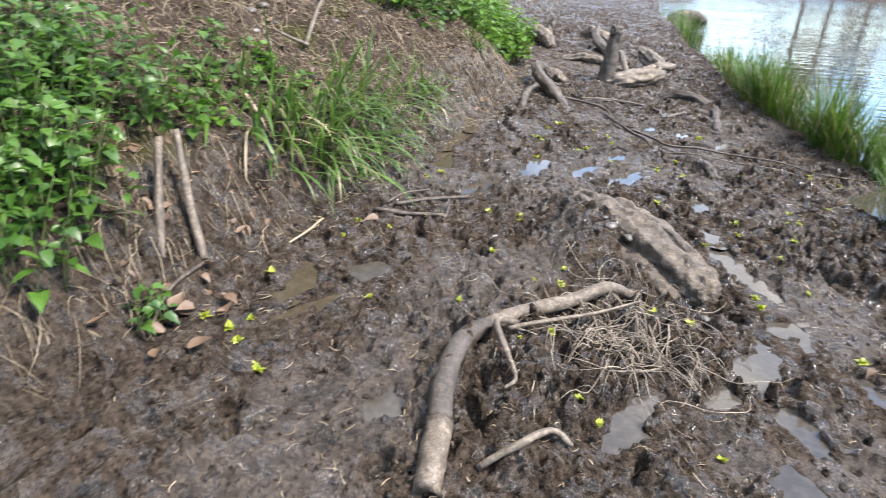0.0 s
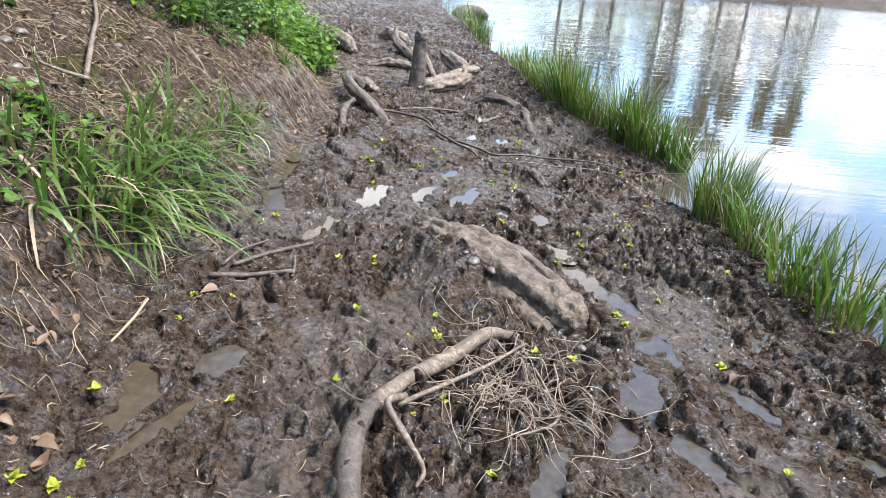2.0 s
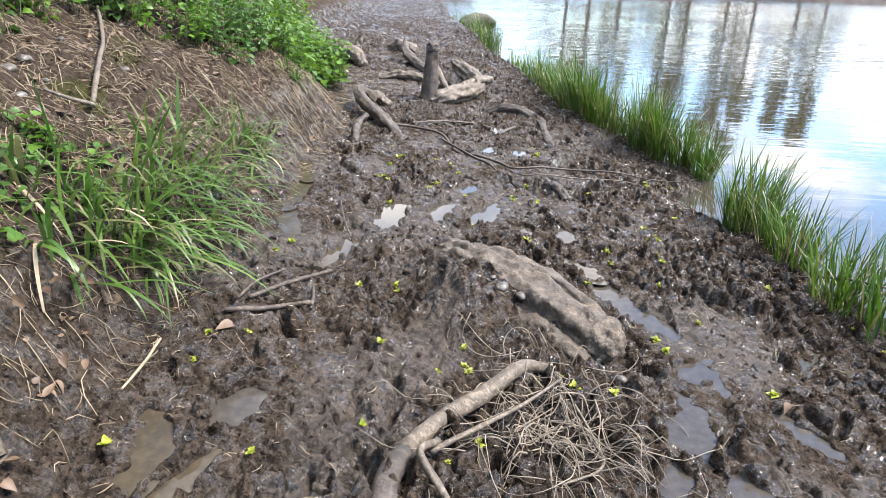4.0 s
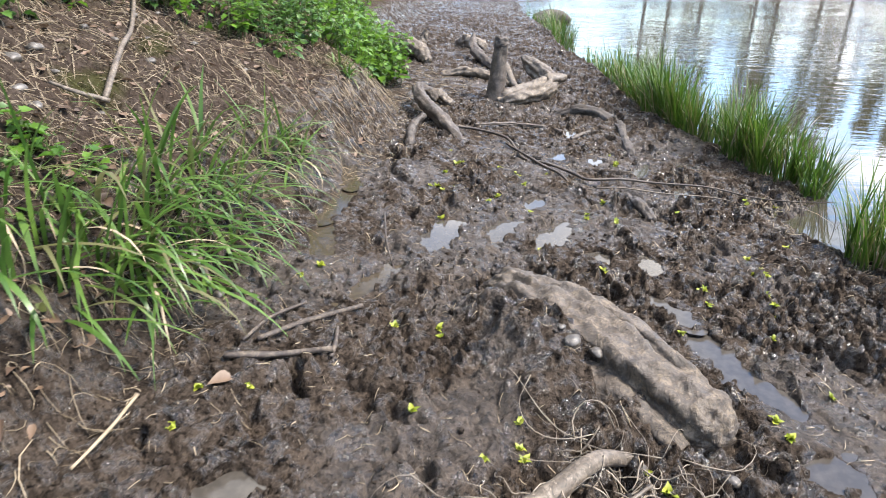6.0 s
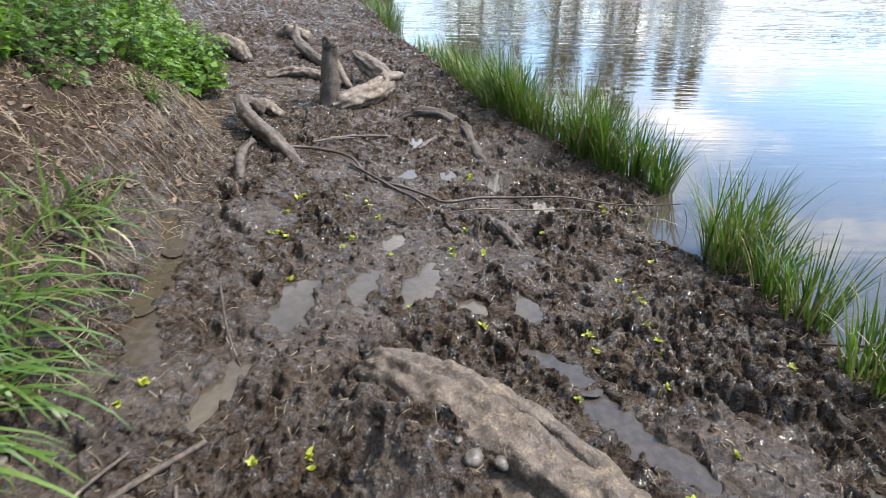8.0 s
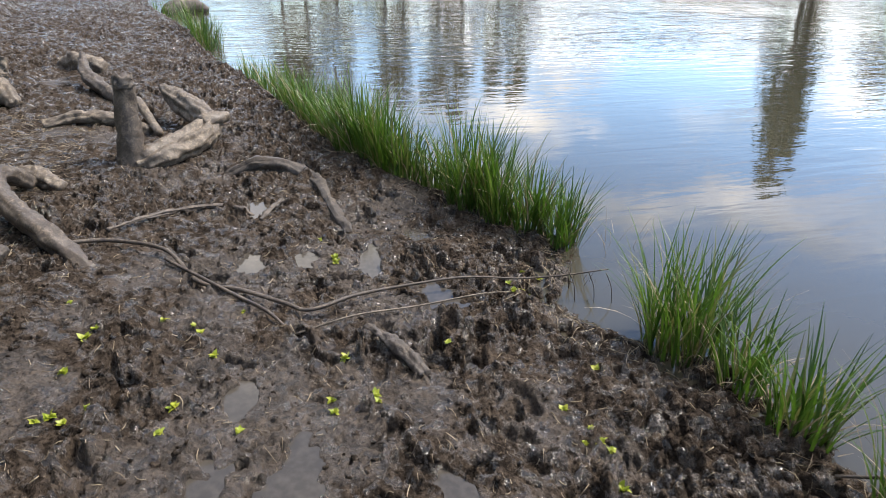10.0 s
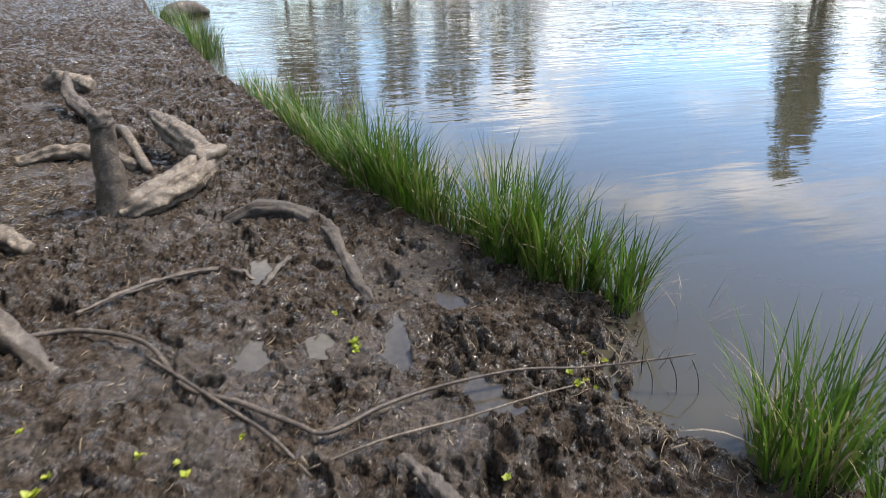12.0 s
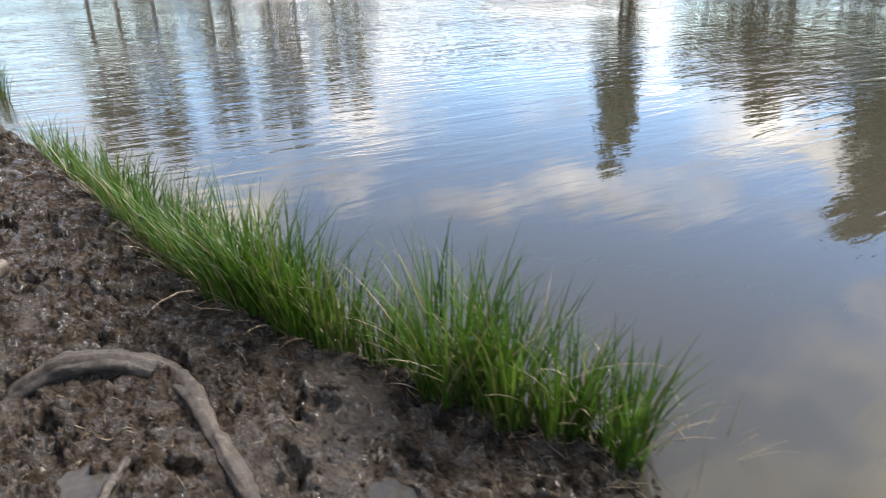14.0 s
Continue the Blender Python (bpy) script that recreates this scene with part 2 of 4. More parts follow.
M_PALEBARK = wood_material("pale_tree_bark", (0.115, 0.108, 0.092), (0.250, 0.238, 0.205))
M_TREELEAF = leaf_material("tree_foliage", (0.012, 0.028, 0.006), (0.032, 0.055, 0.012), 0.25, 0.6)
M_OLIVELEAF = leaf_material("spring_foliage", (0.055, 0.060, 0.022), (0.105, 0.105, 0.040), 0.25, 0.6)

# ---- ground ----
ZW = -0.22
SHORE_Y = [-8,0,2.5,3.6,4.4,5.0,5.35,5.7,6.3,7.0,7.5,8.0,9.2,10.1,13.5,15.4,19.4,24,40]
SHORE_X = [3.2,3.0,2.85,2.7,2.5,2.48,2.15,1.95,2.40,2.0,1.7,1.46,1.22,1.02,.25,.05,-.95,-1.6,-4]
TOE_Y = [-8,1.5,2.3,3.4,5,6.3,7.2,7.8,9.5,12,17,25]
TOE_X = [-.2,-.25,-.35,-.55,-.55,-.62,-.95,-1.3,-1.7,-2.3,-3,-4]


def smooth(a, b, x):
    t = np.clip((x - a) / (b - a), 0, 1)
    return t * t * (3 - 2 * t)


rng = np.random.default_rng(7)
PERM = rng.permutation(512)
GRAD = rng.uniform(0, 2 * math.pi, 512)


def perlin(x, y, seed=0):
    xi, yi = np.floor(x).astype(int), np.floor(y).astype(int)
    u, v = x - xi, y - yi

    def corner(i, j):
        g = GRAD[PERM[(PERM[(xi + i + seed * 37) % 512] + yi + j) % 512]]
        return np.cos(g) * (u - i) + np.sin(g) * (v - j)

    a, b = u * u * u * (u * (u * 6 - 15) + 10), v * v * v * (v * (v * 6 - 15) + 10)
    return ((corner(0, 0) * (1 - a) + corner(1, 0) * a) * (1 - b) + (corner(0, 1) * (1 - a) + corner(1, 1) * a) * b) * 1.5


def ground_base(x, y):
    """The ground without its churned relief: mud shelf, lip at the water, pond bed, far shore and bank."""
    s = np.interp(y, SHORE_Y, SHORE_X) - x
    mud = -0.09 * np.clip(x, -2, 2.6)
    z = np.where(s > 0, ZW + (np.maximum(mud, ZW + 0.02) - ZW) * smooth(-0.02, 0.2, s), np.maximum(ZW + 0.45 * s, ZW - 0.7))
    z = z + 2.4 * smooth(42, 50, -s) + 2.4 * smooth(58, 66, y)
    b = np.interp(y, TOE_Y, TOE_X) - x
    z = z + 0.30 * smooth(0, 0.38, b) + 0.42 * np.clip(b - 0.25, 0, 1.6) + 0.15 * np.clip(b - 1.85, 0, 12)
    return z, s, b


def lines(*spans):
    out = [np.arange(a, b, step) for a, b, step in spans]
    return np.concatenate(out + [[spans[-1][1]]])


GX = lines((-70, -20, 5), (-20, -6, 1), (-6, -3, 0.2), (-3, -1.6, 0.04), (-1.6, -0.75, 0.0125), (-0.75, 2.45, 0.0072), (2.45, 3, 0.03), (3, 6, 0.3), (6, 30, 3), (30, 60, 1.5), (60, 130, 10))
GY = lines((-60, -8, 4), (-8, 0, 0.5), (0, 1.5, 0.05), (1.5, 6.4, 0.0072), (6.4, 8.6, 0.0105), (8.6, 12, 0.022), (12, 17, 0.05), (17, 26, 0.15), (26, 54, 2), (54, 70, 1), (70, 150, 8))
PX, PY = np.meshgrid(GX, GY)
PZ, PS, PB = ground_base(PX, PY)


def cells(x, y, seed):
    """Cellular noise: the gap between the nearest two cell centres, and a random number for the nearest cell."""
    xi, yi = np.floor(x).astype(int), np.floor(y).astype(int)
    f1, f2, pick = np.full(x.shape, 9.0), np.full(x.shape, 9.0), np.zeros(x.shape)
    for i in (-1, 0, 1):
        for j in (-1, 0, 1):
            h = PERM[(PERM[(xi + i + seed * 37) % 512] + yi + j) % 512]
            d = np.hypot(xi + i + (h * 0.618) % 1 - x, yi + j + (h * 0.387) % 1 - y)
            near_ = d < f1
            f2 = np.where(near_, f1, np.minimum(f2, d))
            pick = np.where(near_, (h * 0.7549) % 1, pick)
            f1 = np.where(near_, d, f1)
    return f2 - f1, pick


mudw = smooth(-0.15, 0.05, PS) * (1 - 0.55 * smooth(0.1, 0.5, PB))     # where the ground is trodden mud
near = smooth(-0.6, 0.1, PS)
tread = 0.45 + 0.9 * smooth(-0.3, 0.5, perlin(PX * 0.9, PY * 0.9, 3) + 0.1 * smooth(1.4, 0.5, PS)) + 0.12 * smooth(0.9, 0.3, PS)
wx1, wy1 = PX + 0.035 * perlin(PX * 7, PY * 7, 41) + 0.012 * perlin(PX * 22, PY * 22, 43), PY + 0.035 * perlin(PX * 7, PY * 7, 42) + 0.012 * perlin(PX * 22, PY * 22, 44)
gap1, pick1 = cells(wx1 * 11 + wy1 * 2.5, wy1 * 8.5, 1)      # squeezed lumps between footprints
gap2, pick2 = cells(wx1 * 26, wy1 * 22 + wx1 * 6, 2)         # crumbs
relief = (0.020 * perlin(PX * 2.1, PY * 2.1, 1) + 0.032 * perlin(wx1 * 5.3, wy1 * 4.4, 2)
          + 0.042 * tread * (np.minimum(np.abs(perlin(wx1 * 7.5, wy1 * 5.5, 4)), 0.45) - 0.17)
          + 0.024 * tread * (smooth(0.0, 0.30, gap1) * (0.65 + 0.4 * pick1) - 0.6)
          + 0.010 * tread * (smooth(0.0, 0.35, gap2) * (0.6 + 0.5 * pick2) - 0.5)
          + 0.017 * tread * perlin(wx1 * 15, wy1 * 12, 5)
          + 0.006 * tread * perlin(PX * 41, PY * 37, 7) + 0.003 * perlin(PX * 75, PY * 71, 13))
slick = smooth(-0.05, 0.45, perlin(PX * 1.5, PY * 1.1, 71) + 0.45 * perlin(PX * 4.2, PY * 3.6, 72) + 0.28 * np.exp(-((PX - 0.75) / 0.75) ** 2 - ((PY - 5.6) / 1.4) ** 2)
               + 0.25 * np.exp(-((PX + 0.25) / 0.3) ** 2 - ((PY - 3.0) / 0.7) ** 2) - 0.35 * smooth(0.7, 0.2, PS) - 0.5 * smooth(7.5, 9.5, PY))
slick = slick * (1 - smooth(0.1, 0.3, PB))
PZ += relief * (1.12 - 0.40 * slick) * (1 - 0.3 * smooth(5.2, 6.2, PY) * smooth(9.5, 8.5, PY)) * mudw * near
PZ += near * smooth(0.2, 0.6, PB) * (0.05 * perlin(PX * 1.8, PY * 1.8, 8) + 0.025 * perlin(PX * 6, PY * 6, 9) + 0.016 * perlin(PX * 16, PY * 16, 10) + 0.012 * perlin(PX * 31, PY * 31, 15) + 0.014 * (smooth(0.0, 0.35, gap2) * (0.4 + pick2) - 0.5))


def window(x, y, r):
    i0, i1 = np.searchsorted(GX, x - r), np.searchsorted(GX, x + r)
    j0, j1 = np.searchsorted(GY, y - r), np.searchsorted(GY, y + r)
    return slice(j0, j1), slice(i0, i1)


# hoof and boot holes with squeezed-up rims
for _ in range(1250):
    hx, hy = rng.uniform(-0.5, 2.6), rng.uniform(1.0, 13)
    s_here = np.interp(hy, SHORE_Y, SHORE_X) - hx
    b_here = np.interp(hy, TOE_Y, TOE_X) - hx
    if s_here < 0.08 or b_here > -0.05:
        continue
    if hx < 0.9 and rng.random() < 0.6:
        continue
    a, r1 = rng.uniform(-0.9, 0.5), rng.uniform(0.020, 0.046)
    r2, deep = r1 * rng.uniform(1.1, 2.9), rng.uniform(0.022, 0.058)
    w = window(hx, hy, r2 * 2.4)
    dx, dy = PX[w] - hx, PY[w] - hy
    u, v = (dx * math.cos(a) - dy * math.sin(a)) / r1, (dx * math.sin(a) + dy * math.cos(a)) / r2
    rho = np.hypot(u, v) * (1 + 0.7 * perlin(PX[w] * 11, PY[w] * 11, 11) + 0.35 * perlin(PX[w] * 30, PY[w] * 30, 14))
    PZ[w] += -deep * smooth(1.1, 0.7, rho) + 0.014 * np.exp(-((rho - 1.4) / 0.3) ** 2)


def mound(x, y, r1, r2, angle, high, seed=12):
    r = max(r1, r2) * 1.6
    w = window(x, y, r)
    a = radians(angle)
    dx, dy = PX[w] - x, PY[w] - y
    rho = np.hypot((dx * math.cos(a) + dy * math.sin(a)) / r1, (-dx * math.sin(a) + dy * math.cos(a)) / r2)
    rho *= 1 + 0.15 * perlin(PX[w] * 6, PY[w] * 6, seed)
    PZ[w] += high * smooth(1.25, 0.2, rho)


mound(0.66, 3.60, 0.24, 0.42, 38, 0.15)
mound(0.50, 2.45, 0.11, 0.45, -8, 0.03)
mound(1.95, 4.9, 0.3, 0.5, 0, 0.02)
mound(0.2, 8.2, 0.4, 0.3, 0, 0.04)
PZ += 0.11 * smooth(6.3, 7.5, PY) * smooth(13, 10, PY) * smooth(0.02, 0.3, PS) * smooth(1.3, 0.5, PS)

# x, y, half width, half length, turn from +y towards +x, silty
PUDDLES = [
    (1.58, 3.50, 0.11, 0.17, 10, 0), (1.50, 3.20, 0.10, 0.21, 14, 0), (1.41, 2.95, 0.085, 0.14, 20, 0), (1.31, 2.68, 0.04, 0.08, 25, 0),
    (1.56, 2.70, 0.05, 0.12, -30, 0), (1.82, 3.03, 0.045, 0.16, -40, 0), (1.54, 2.40, 0.07, 0.09, -40, 0), (1.06, 2.40, 0.05, 0.14, 15, 0),
    (-0.20, 2.48, 0.05, 0.15, -15, 1), (-0.06, 2.36, 0.035, 0.15, 20, 1), (0.40, 2.03, 0.045, 0.09, 0, 0),
    (1.13, 4.15, 0.055, 0.14, -40, 0), (1.29, 3.86, 0.06, 0.22, -28, 0), (1.43, 3.67, 0.06, 0.13, -40, 0),
    (-0.57, 5.06, 0.055, 0.20, -22, 1), (-0.48, 4.66, 0.065, 0.24, -6, 1), (-0.39, 4.20, 0.06, 0.22, -18, 1), (-0.04, 3.87, 0.05, 0.17, 15, 1),
    (0.12, 4.48, 0.085, 0.20, 10, 0), (0.38, 4.65, 0.055, 0.19, 8, 0), (0.63, 4.71, 0.07, 0.19, 14, 0), (1.10, 4.56, 0.05, 0.10, -20, 0), (0.85, 4.55, 0.05, 0.09, -20, 0),
    (1.15, 6.15, 0.055, 0.19, 6, 0), (1.40, 5.77, 0.07, 0.13, -25, 0), (1.47, 6.50, 0.06, 0.10, -35, 0), (0.82, 6.23, 0.06, 0.10, 0, 0),
    (0.57, 6.17, 0.06, 0.12, 0, 0), (0.66, 6.92, 0.08, 0.12, 0, 0), (0.50, 5.12, 0.06, 0.10, 20, 0), (-0.03, 2.71, 0.06, 0.09, 0, 0),
]
LEVELS = []
for k, (x, y, a, b, turn, silt) in enumerate(PUDDLES):
    r = max(a, b) * 2.3
    w = window(x, y, r)
    c, s = math.cos(radians(turn)), math.sin(radians(turn))
    dx, dy = PX[w] - x, PY[w] - y
    rho = np.hypot((dx * c - dy * s) / a, (dx * s + dy * c) / b) * (1 + 0.45 * perlin(PX[w] * 8, PY[w] * 8, 20 + k) + 0.4 * perlin(PX[w] * 19, PY[w] * 19, 50 + k))
    level = float(ground_base(np.array(x), np.array(y))[0]) - 0.006
    LEVELS.append(level)
    inner = smooth(1.12, 0.88, rho)
    ring = (rho >= 1.0) & (rho < 2.3)
    PZ[w] = PZ[w] * (1 - inner) + (level - 0.022 + 0.004 * perlin(PX[w] * 20, PY[w] * 20, 30)) * inner
    PZ[w] = np.where(ring, np.maximum(PZ[w], level + 0.0045 * smooth(1.0, 1.15, rho)), PZ[w])


def height(x, y):
    i = min(max(int(np.searchsorted(GX, x)) - 1, 0), len(GX) - 2)
    j = min(max(int(np.searchsorted(GY, y)) - 1, 0), len(GY) - 2)
    u, v = (x - GX[i]) / (GX[i + 1] - GX[i]), (y - GY[j]) / (GY[j + 1] - GY[j])
    return float((PZ[j, i] * (1 - u) + PZ[j, i + 1] * u) * (1 - v) + (PZ[j + 1, i] * (1 - u) + PZ[j + 1, i + 1] * u) * v)


def grid_mesh(name, xs, ys, zs, material):
    ny, nx = zs.shape
    idx = np.arange(nx * ny).reshape(ny, nx)
    quads = np.stack([idx[:-1, :-1], idx[:-1, 1:], idx[1:, 1:], idx[1:, :-1]], -1).reshape(-1, 4)
    me = bpy.data.meshes.new(name)
    me.vertices.add(nx * ny)
    me.vertices.foreach_set("co", np.stack([xs, ys, zs], -1).reshape(-1).astype(np.float32))
    me.loops.add(quads.size)
    me.loops.foreach_set("vertex_index", quads.reshape(-1).astype(np.int32))
    me.polygons.add(len(quads))
    me.polygons.foreach_set("loop_start", np.arange(0, quads.size, 4, dtype=np.int32))
    me.polygons.foreach_set("use_smooth", np.ones(len(quads), bool))
    me.update(calc_edges=True)
    me.materials.append(material)
    return me


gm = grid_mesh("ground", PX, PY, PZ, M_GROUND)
soil = gm.attributes.new("soil", "FLOAT", "POINT")
soil.data.foreach_set("value", np.clip(0.02 + 0.95 * smooth(0.12, 0.75, PB) + 0.28 * smooth(0.35, 0.05, PS) * smooth(6.2, 7.5, PY) + 0.8 * smooth(40, 46, -PS), 0, 1).reshape(-1).astype(np.float32))
wetfilm = gm.attributes.new("slick", "FLOAT", "POINT")
wetfilm.data.foreach_set("value", slick.reshape(-1).astype(np.float32))
tagged(new("ground", gm), "churned wet brown mud shelf and littered earth bank by a pond", "ground", kind="structure")

wx = np.array([-40.0, 75.0]); wy = np.array([-55.0, 64.0])
wm = grid_mesh("water", *np.meshgrid(wx, wy), np.zeros((2, 2)), M_WATER)
pond = tagged(new("water", wm), "rippled pond water reflecting blue sky and bright clouds", "water", kind="structure")
pond.location.z = ZW


# ---- helpers for things ----
def mesh_of(name, verts, faces, material, smooth_faces=True):
    me = bpy.data.meshes.new(name)
    me.from_pydata([tuple(v) for v in verts], [], faces)
    me.materials.append(material)
    if smooth_faces:
        me.polygons.foreach_set("use_smooth", np.ones(len(me.polygons), bool))
    me.update()
    return me


def spline(pts, n):
    p = np.array(pts, float)
    if len(p) == 2:
        return p[0] + (p[1] - p[0]) * np.linspace(0, 1, n)[:, None]
    q = np.vstack([2 * p[0] - p[1], p, 2 * p[-1] - p[-2]])
    out = []
    for t in np.linspace(0, len(p) - 1, n):
        k = min(int(t), len(p) - 2)
        u = t - k
        a, b, c, d = q[k], q[k + 1], q[k + 2], q[k + 3]
        out.append(0.5 * (2 * b + (c - a) * u + (2 * a - 5 * b + 4 * c - d) * u * u + (3 * b - 3 * c + d - a) * u ** 3))
    return np.array(out)


def tube(pts, n=24, seg=10, rough=0.12, seed=0, flat=1.0, broken=0.0, ridge=0.0, grain=0.0):
    """A round, lumpy limb through points (x, y, z, radius). Returns vertices and faces."""
    c = spline(pts, n)
    verts, faces = [], []
    tangent = np.gradient(c[:, :3], axis=0)
    side = np.array([1.0, 0, 0])
    r_ = np.random.default_rng(seed)
    ph = r_.uniform(0, 50)
    for k in range(n):
        t = tangent[k] / (np.linalg.norm(tangent[k]) + 1e-9)
        side = side - t * (side @ t)
        if np.linalg.norm(side) < 1e-3:
            side = np.array([0, 1.0, 0]) - t * t[1]
        side = side / np.linalg.norm(side)
        up = np.cross(t, side)
        for j in range(seg):
            a = 2 * math.pi * j / seg
            rad = max(c[k, 3], 0.0008)
            m = 1 + rough * (noise.noise((ph + math.cos(a) * 1.3, math.sin(a) * 1.3, k * 4.0 / n + seed)) + 0.6 * noise.noise((ph + math.cos(a) * 3, math.sin(a) * 3, k * 16.0 / n)))
            if ridge:
                m += ridge * (0.35 - abs(noise.noise((ph + math.cos(a) * 2.2 + k * 0.8 / n, math.sin(a) * 2.2, k * 2.2 / n)))) + ridge * 0.3 * noise.noise((math.cos(a) * 4, math.sin(a) * 4 + ph, k * 9.0 / n))
            p = c[k, :3] + rad * m * (side * math.cos(a) + up * math.sin(a) * flat)
            if grain:
                p = p + (side * math.cos(a) + up * math.sin(a)) * grain * noise.fractal(Vector(p) * 16, 0.7, 2.1, 5)
            if broken and k == n - 1:
                p = p + t * broken * r_.uniform(-1, 1)
            verts.append(p)
    for k in range(n - 1):
        for j in range(seg):
            faces.append((k * seg + j, k * seg + (j + 1) % seg, (k + 1) * seg + (j + 1) % seg, (k + 1) * seg + j))
    for k, flip in ((0, True), (n - 1, False)):
        t = tangent[k] / (np.linalg.norm(tangent[k]) + 1e-9)
        verts.append(c[k, :3] - t * broken * 0.8 * (1 if not flip else 0))
        m = len(verts) - 1
        for j in range(seg):
            f = (k * seg + j, k * seg + (j + 1) % seg, m)
            faces.append(f[::-1] if flip else f)
    return verts, faces


def joined(pieces):
    verts, faces = [], []
    for v, f in pieces:
        o = len(verts)
        verts.extend(v)
        faces.extend([tuple(i + o for i in q) for q in f])
    return verts, faces


def part(name, vf, material, parent=None, label="", smooth_faces=True):
    ob = new(name, mesh_of(name, vf[0], vf[1], material, smooth_faces))
    if parent:
        ob.parent = parent
    if label:
        ob["label"] = label
    return ob


def over(x, y, up, r):
    return (x, y, height(x, y) + up, r)


def lying(pts):
    """Points (x, y, up from the ground, radius) laid on the ground."""
    return [over(*p) for p in pts]


# loose clods and crumbs of mud
def clods(count, x0, x1, y0, y1, small, large, seed):
    r_ = np.random.default_rng(seed)
    bm = bmesh.new()
    bmesh.ops.create_icosphere(bm, subdivisions=1, radius=1)
    v0 = np.array([v.co[:] for v in bm.verts])
    f0 = np.array([[v.index for v in f.verts] for f in bm.faces])
    bm.free()
    x, y = r_.uniform(x0, x1, count), r_.uniform(y0, y1, count)
    keep = (np.interp(y, SHORE_Y, SHORE_X) - x > 0.04) & (perlin(x * 1.7, y * 1.7, 60) + 0.25 * r_.normal(size=count) > -0.2)
    for px, py, a, b, turn, silt in PUDDLES:
        keep &= np.hypot((x - px) / a, (y - py) / b) > 1.3
    x, y = x[keep], y[keep]
    n_ = len(x)
    z = np.array([height(p, q) for p, q in zip(x, y)])
    r = small * (large / small) ** (r_.uniform(size=n_) ** 2.2)
    v = v0[None] * (1 + r_.uniform(-0.45, 0.45, (n_, len(v0), 1))) * r[:, None, None] * r_.uniform(0.55, 1.5, (n_, 1, 3))
    v += np.stack([x, y, z + r * 0.1], -1)[:, None]
    f = f0[None] + (np.arange(n_) * len(v0))[:, None, None]
    me = bpy.data.meshes.new("mud_clods")
    f = f.reshape(-1, 3)
    me.vertices.add(n_ * len(v0))
    me.vertices.foreach_set("co", v.reshape(-1).astype(np.float32))
    me.loops.add(f.size)
    me.loops.foreach_set("vertex_index", f.reshape(-1).astype(np.int32))
    me.polygons.add(len(f))
    me.polygons.foreach_set("loop_start", np.arange(0, f.size, 3, dtype=np.int32))
    me.update(calc_edges=True)
    me.materials.append(M_GROUND)
    return me


tagged(new("mud_clods", clods(15000, -0.6, 2.5, 1.4, 7.4, 0.0025, 0.013, 61)), "crumbled wet mud clods scattered over the trodden shelf", "mud", kind="stuff")

# puddles
for k, ((x, y, a, b, turn, silt), level) in enumerate(zip(PUDDLES, LEVELS)):
    c, s = math.cos(radians(turn)), math.sin(radians(turn))
    ring = []
    for j in range(28):
        g = 2 * math.pi * j / 28
        u, v = a * 1.6 * math.cos(g), b * 1.5 * math.sin(g)
        ring.append((x + u * c + v * s, y - u * s + v * c, level))
    me = mesh_of("puddle", ring + [(x, y, level)], [(j, (j + 1) % 28, 28) for j in range(28)], M_BROWNPUD if silt else M_PUDDLE)
    tagged(new("puddle", me), "shallow silty brown puddle lying in trodden mud" if silt else "shallow grey puddle reflecting the sky in trodden mud", "puddle", "puddles in the mud", kind="structure")

# ---- wood on the mud ----
log = tagged(part("log", tube([(0.42, 4.12, -0.12, 0.06), (0.48, 4.06, -0.07, 0.115), (0.60, 3.94, -0.06, 0.15), (0.76, 3.80, -0.06, 0.165), (0.92, 3.65, -0.065, 0.165), (1.05, 3.52, -0.075, 0.15), (1.14, 3.43, -0.085, 0.13), (1.20, 3.37, -0.10, 0.105), (1.23, 3.335, -0.11, 0.05)], 190, 90, 0.22, 3, 0.82, ridge=0.2, grain=0.013), M_LOG),
             "weathered mud-caked log half sunk in the mud", "log")
part("split_slab", tube([(0.62, 3.70, -0.06, 0.04), (0.80, 3.53, -0.05, 0.06), (0.96, 3.39, -0.06, 0.065), (1.10, 3.27, -0.10, 0.04)], 60, 30, 0.22, 4, 0.7, ridge=0.2, grain=0.010), M_LOGSIDE, log, "split slab along the log's side, coloured darker as its shaded side")
part("crest", tube([(0.66, 3.98, 0.035, 0.02), (0.82, 3.83, 0.05, 0.035), (0.98, 3.68, 0.047, 0.038), (1.10, 3.54, 0.02, 0.035), (1.19, 3.43, -0.02, 0.025)], 90, 24, 0.35, 8, 0.7, ridge=0.15, grain=0.010), M_LOG, log)
branch = new("branch")
tagged(branch, "pale stripped branch lying in mud, middle coated with mud", "branch")
branch_bits = lying([(0.93, 3.16, 0.02, 0.022), (0.84, 3.06, 0.018, 0.025), (0.72, 2.93, 0.012, 0.029), (0.57, 2.75, 0.015, 0.030), (0.50, 2.62, 0.012, 0.034), (0.48, 2.44, 0.012, 0.037), (0.52, 2.2, 0.012, 0.038), (0.59, 2.02, 0.014, 0.036), (0.65, 1.82, 0.022, 0.038)])
part("pale_wood", tube(branch_bits[:5], 24, 12, 0.2, 5), M_PALE, branch)
part("muddy_wood", tube(branch_bits[4:8], 18, 12, 0.25, 6), M_ROOTDARK, branch, "mud-coated middle of the branch")
part("broken_end", tube(branch_bits[7:], 10, 12, 0.15, 7, broken=0.01), M_PALE, branch)

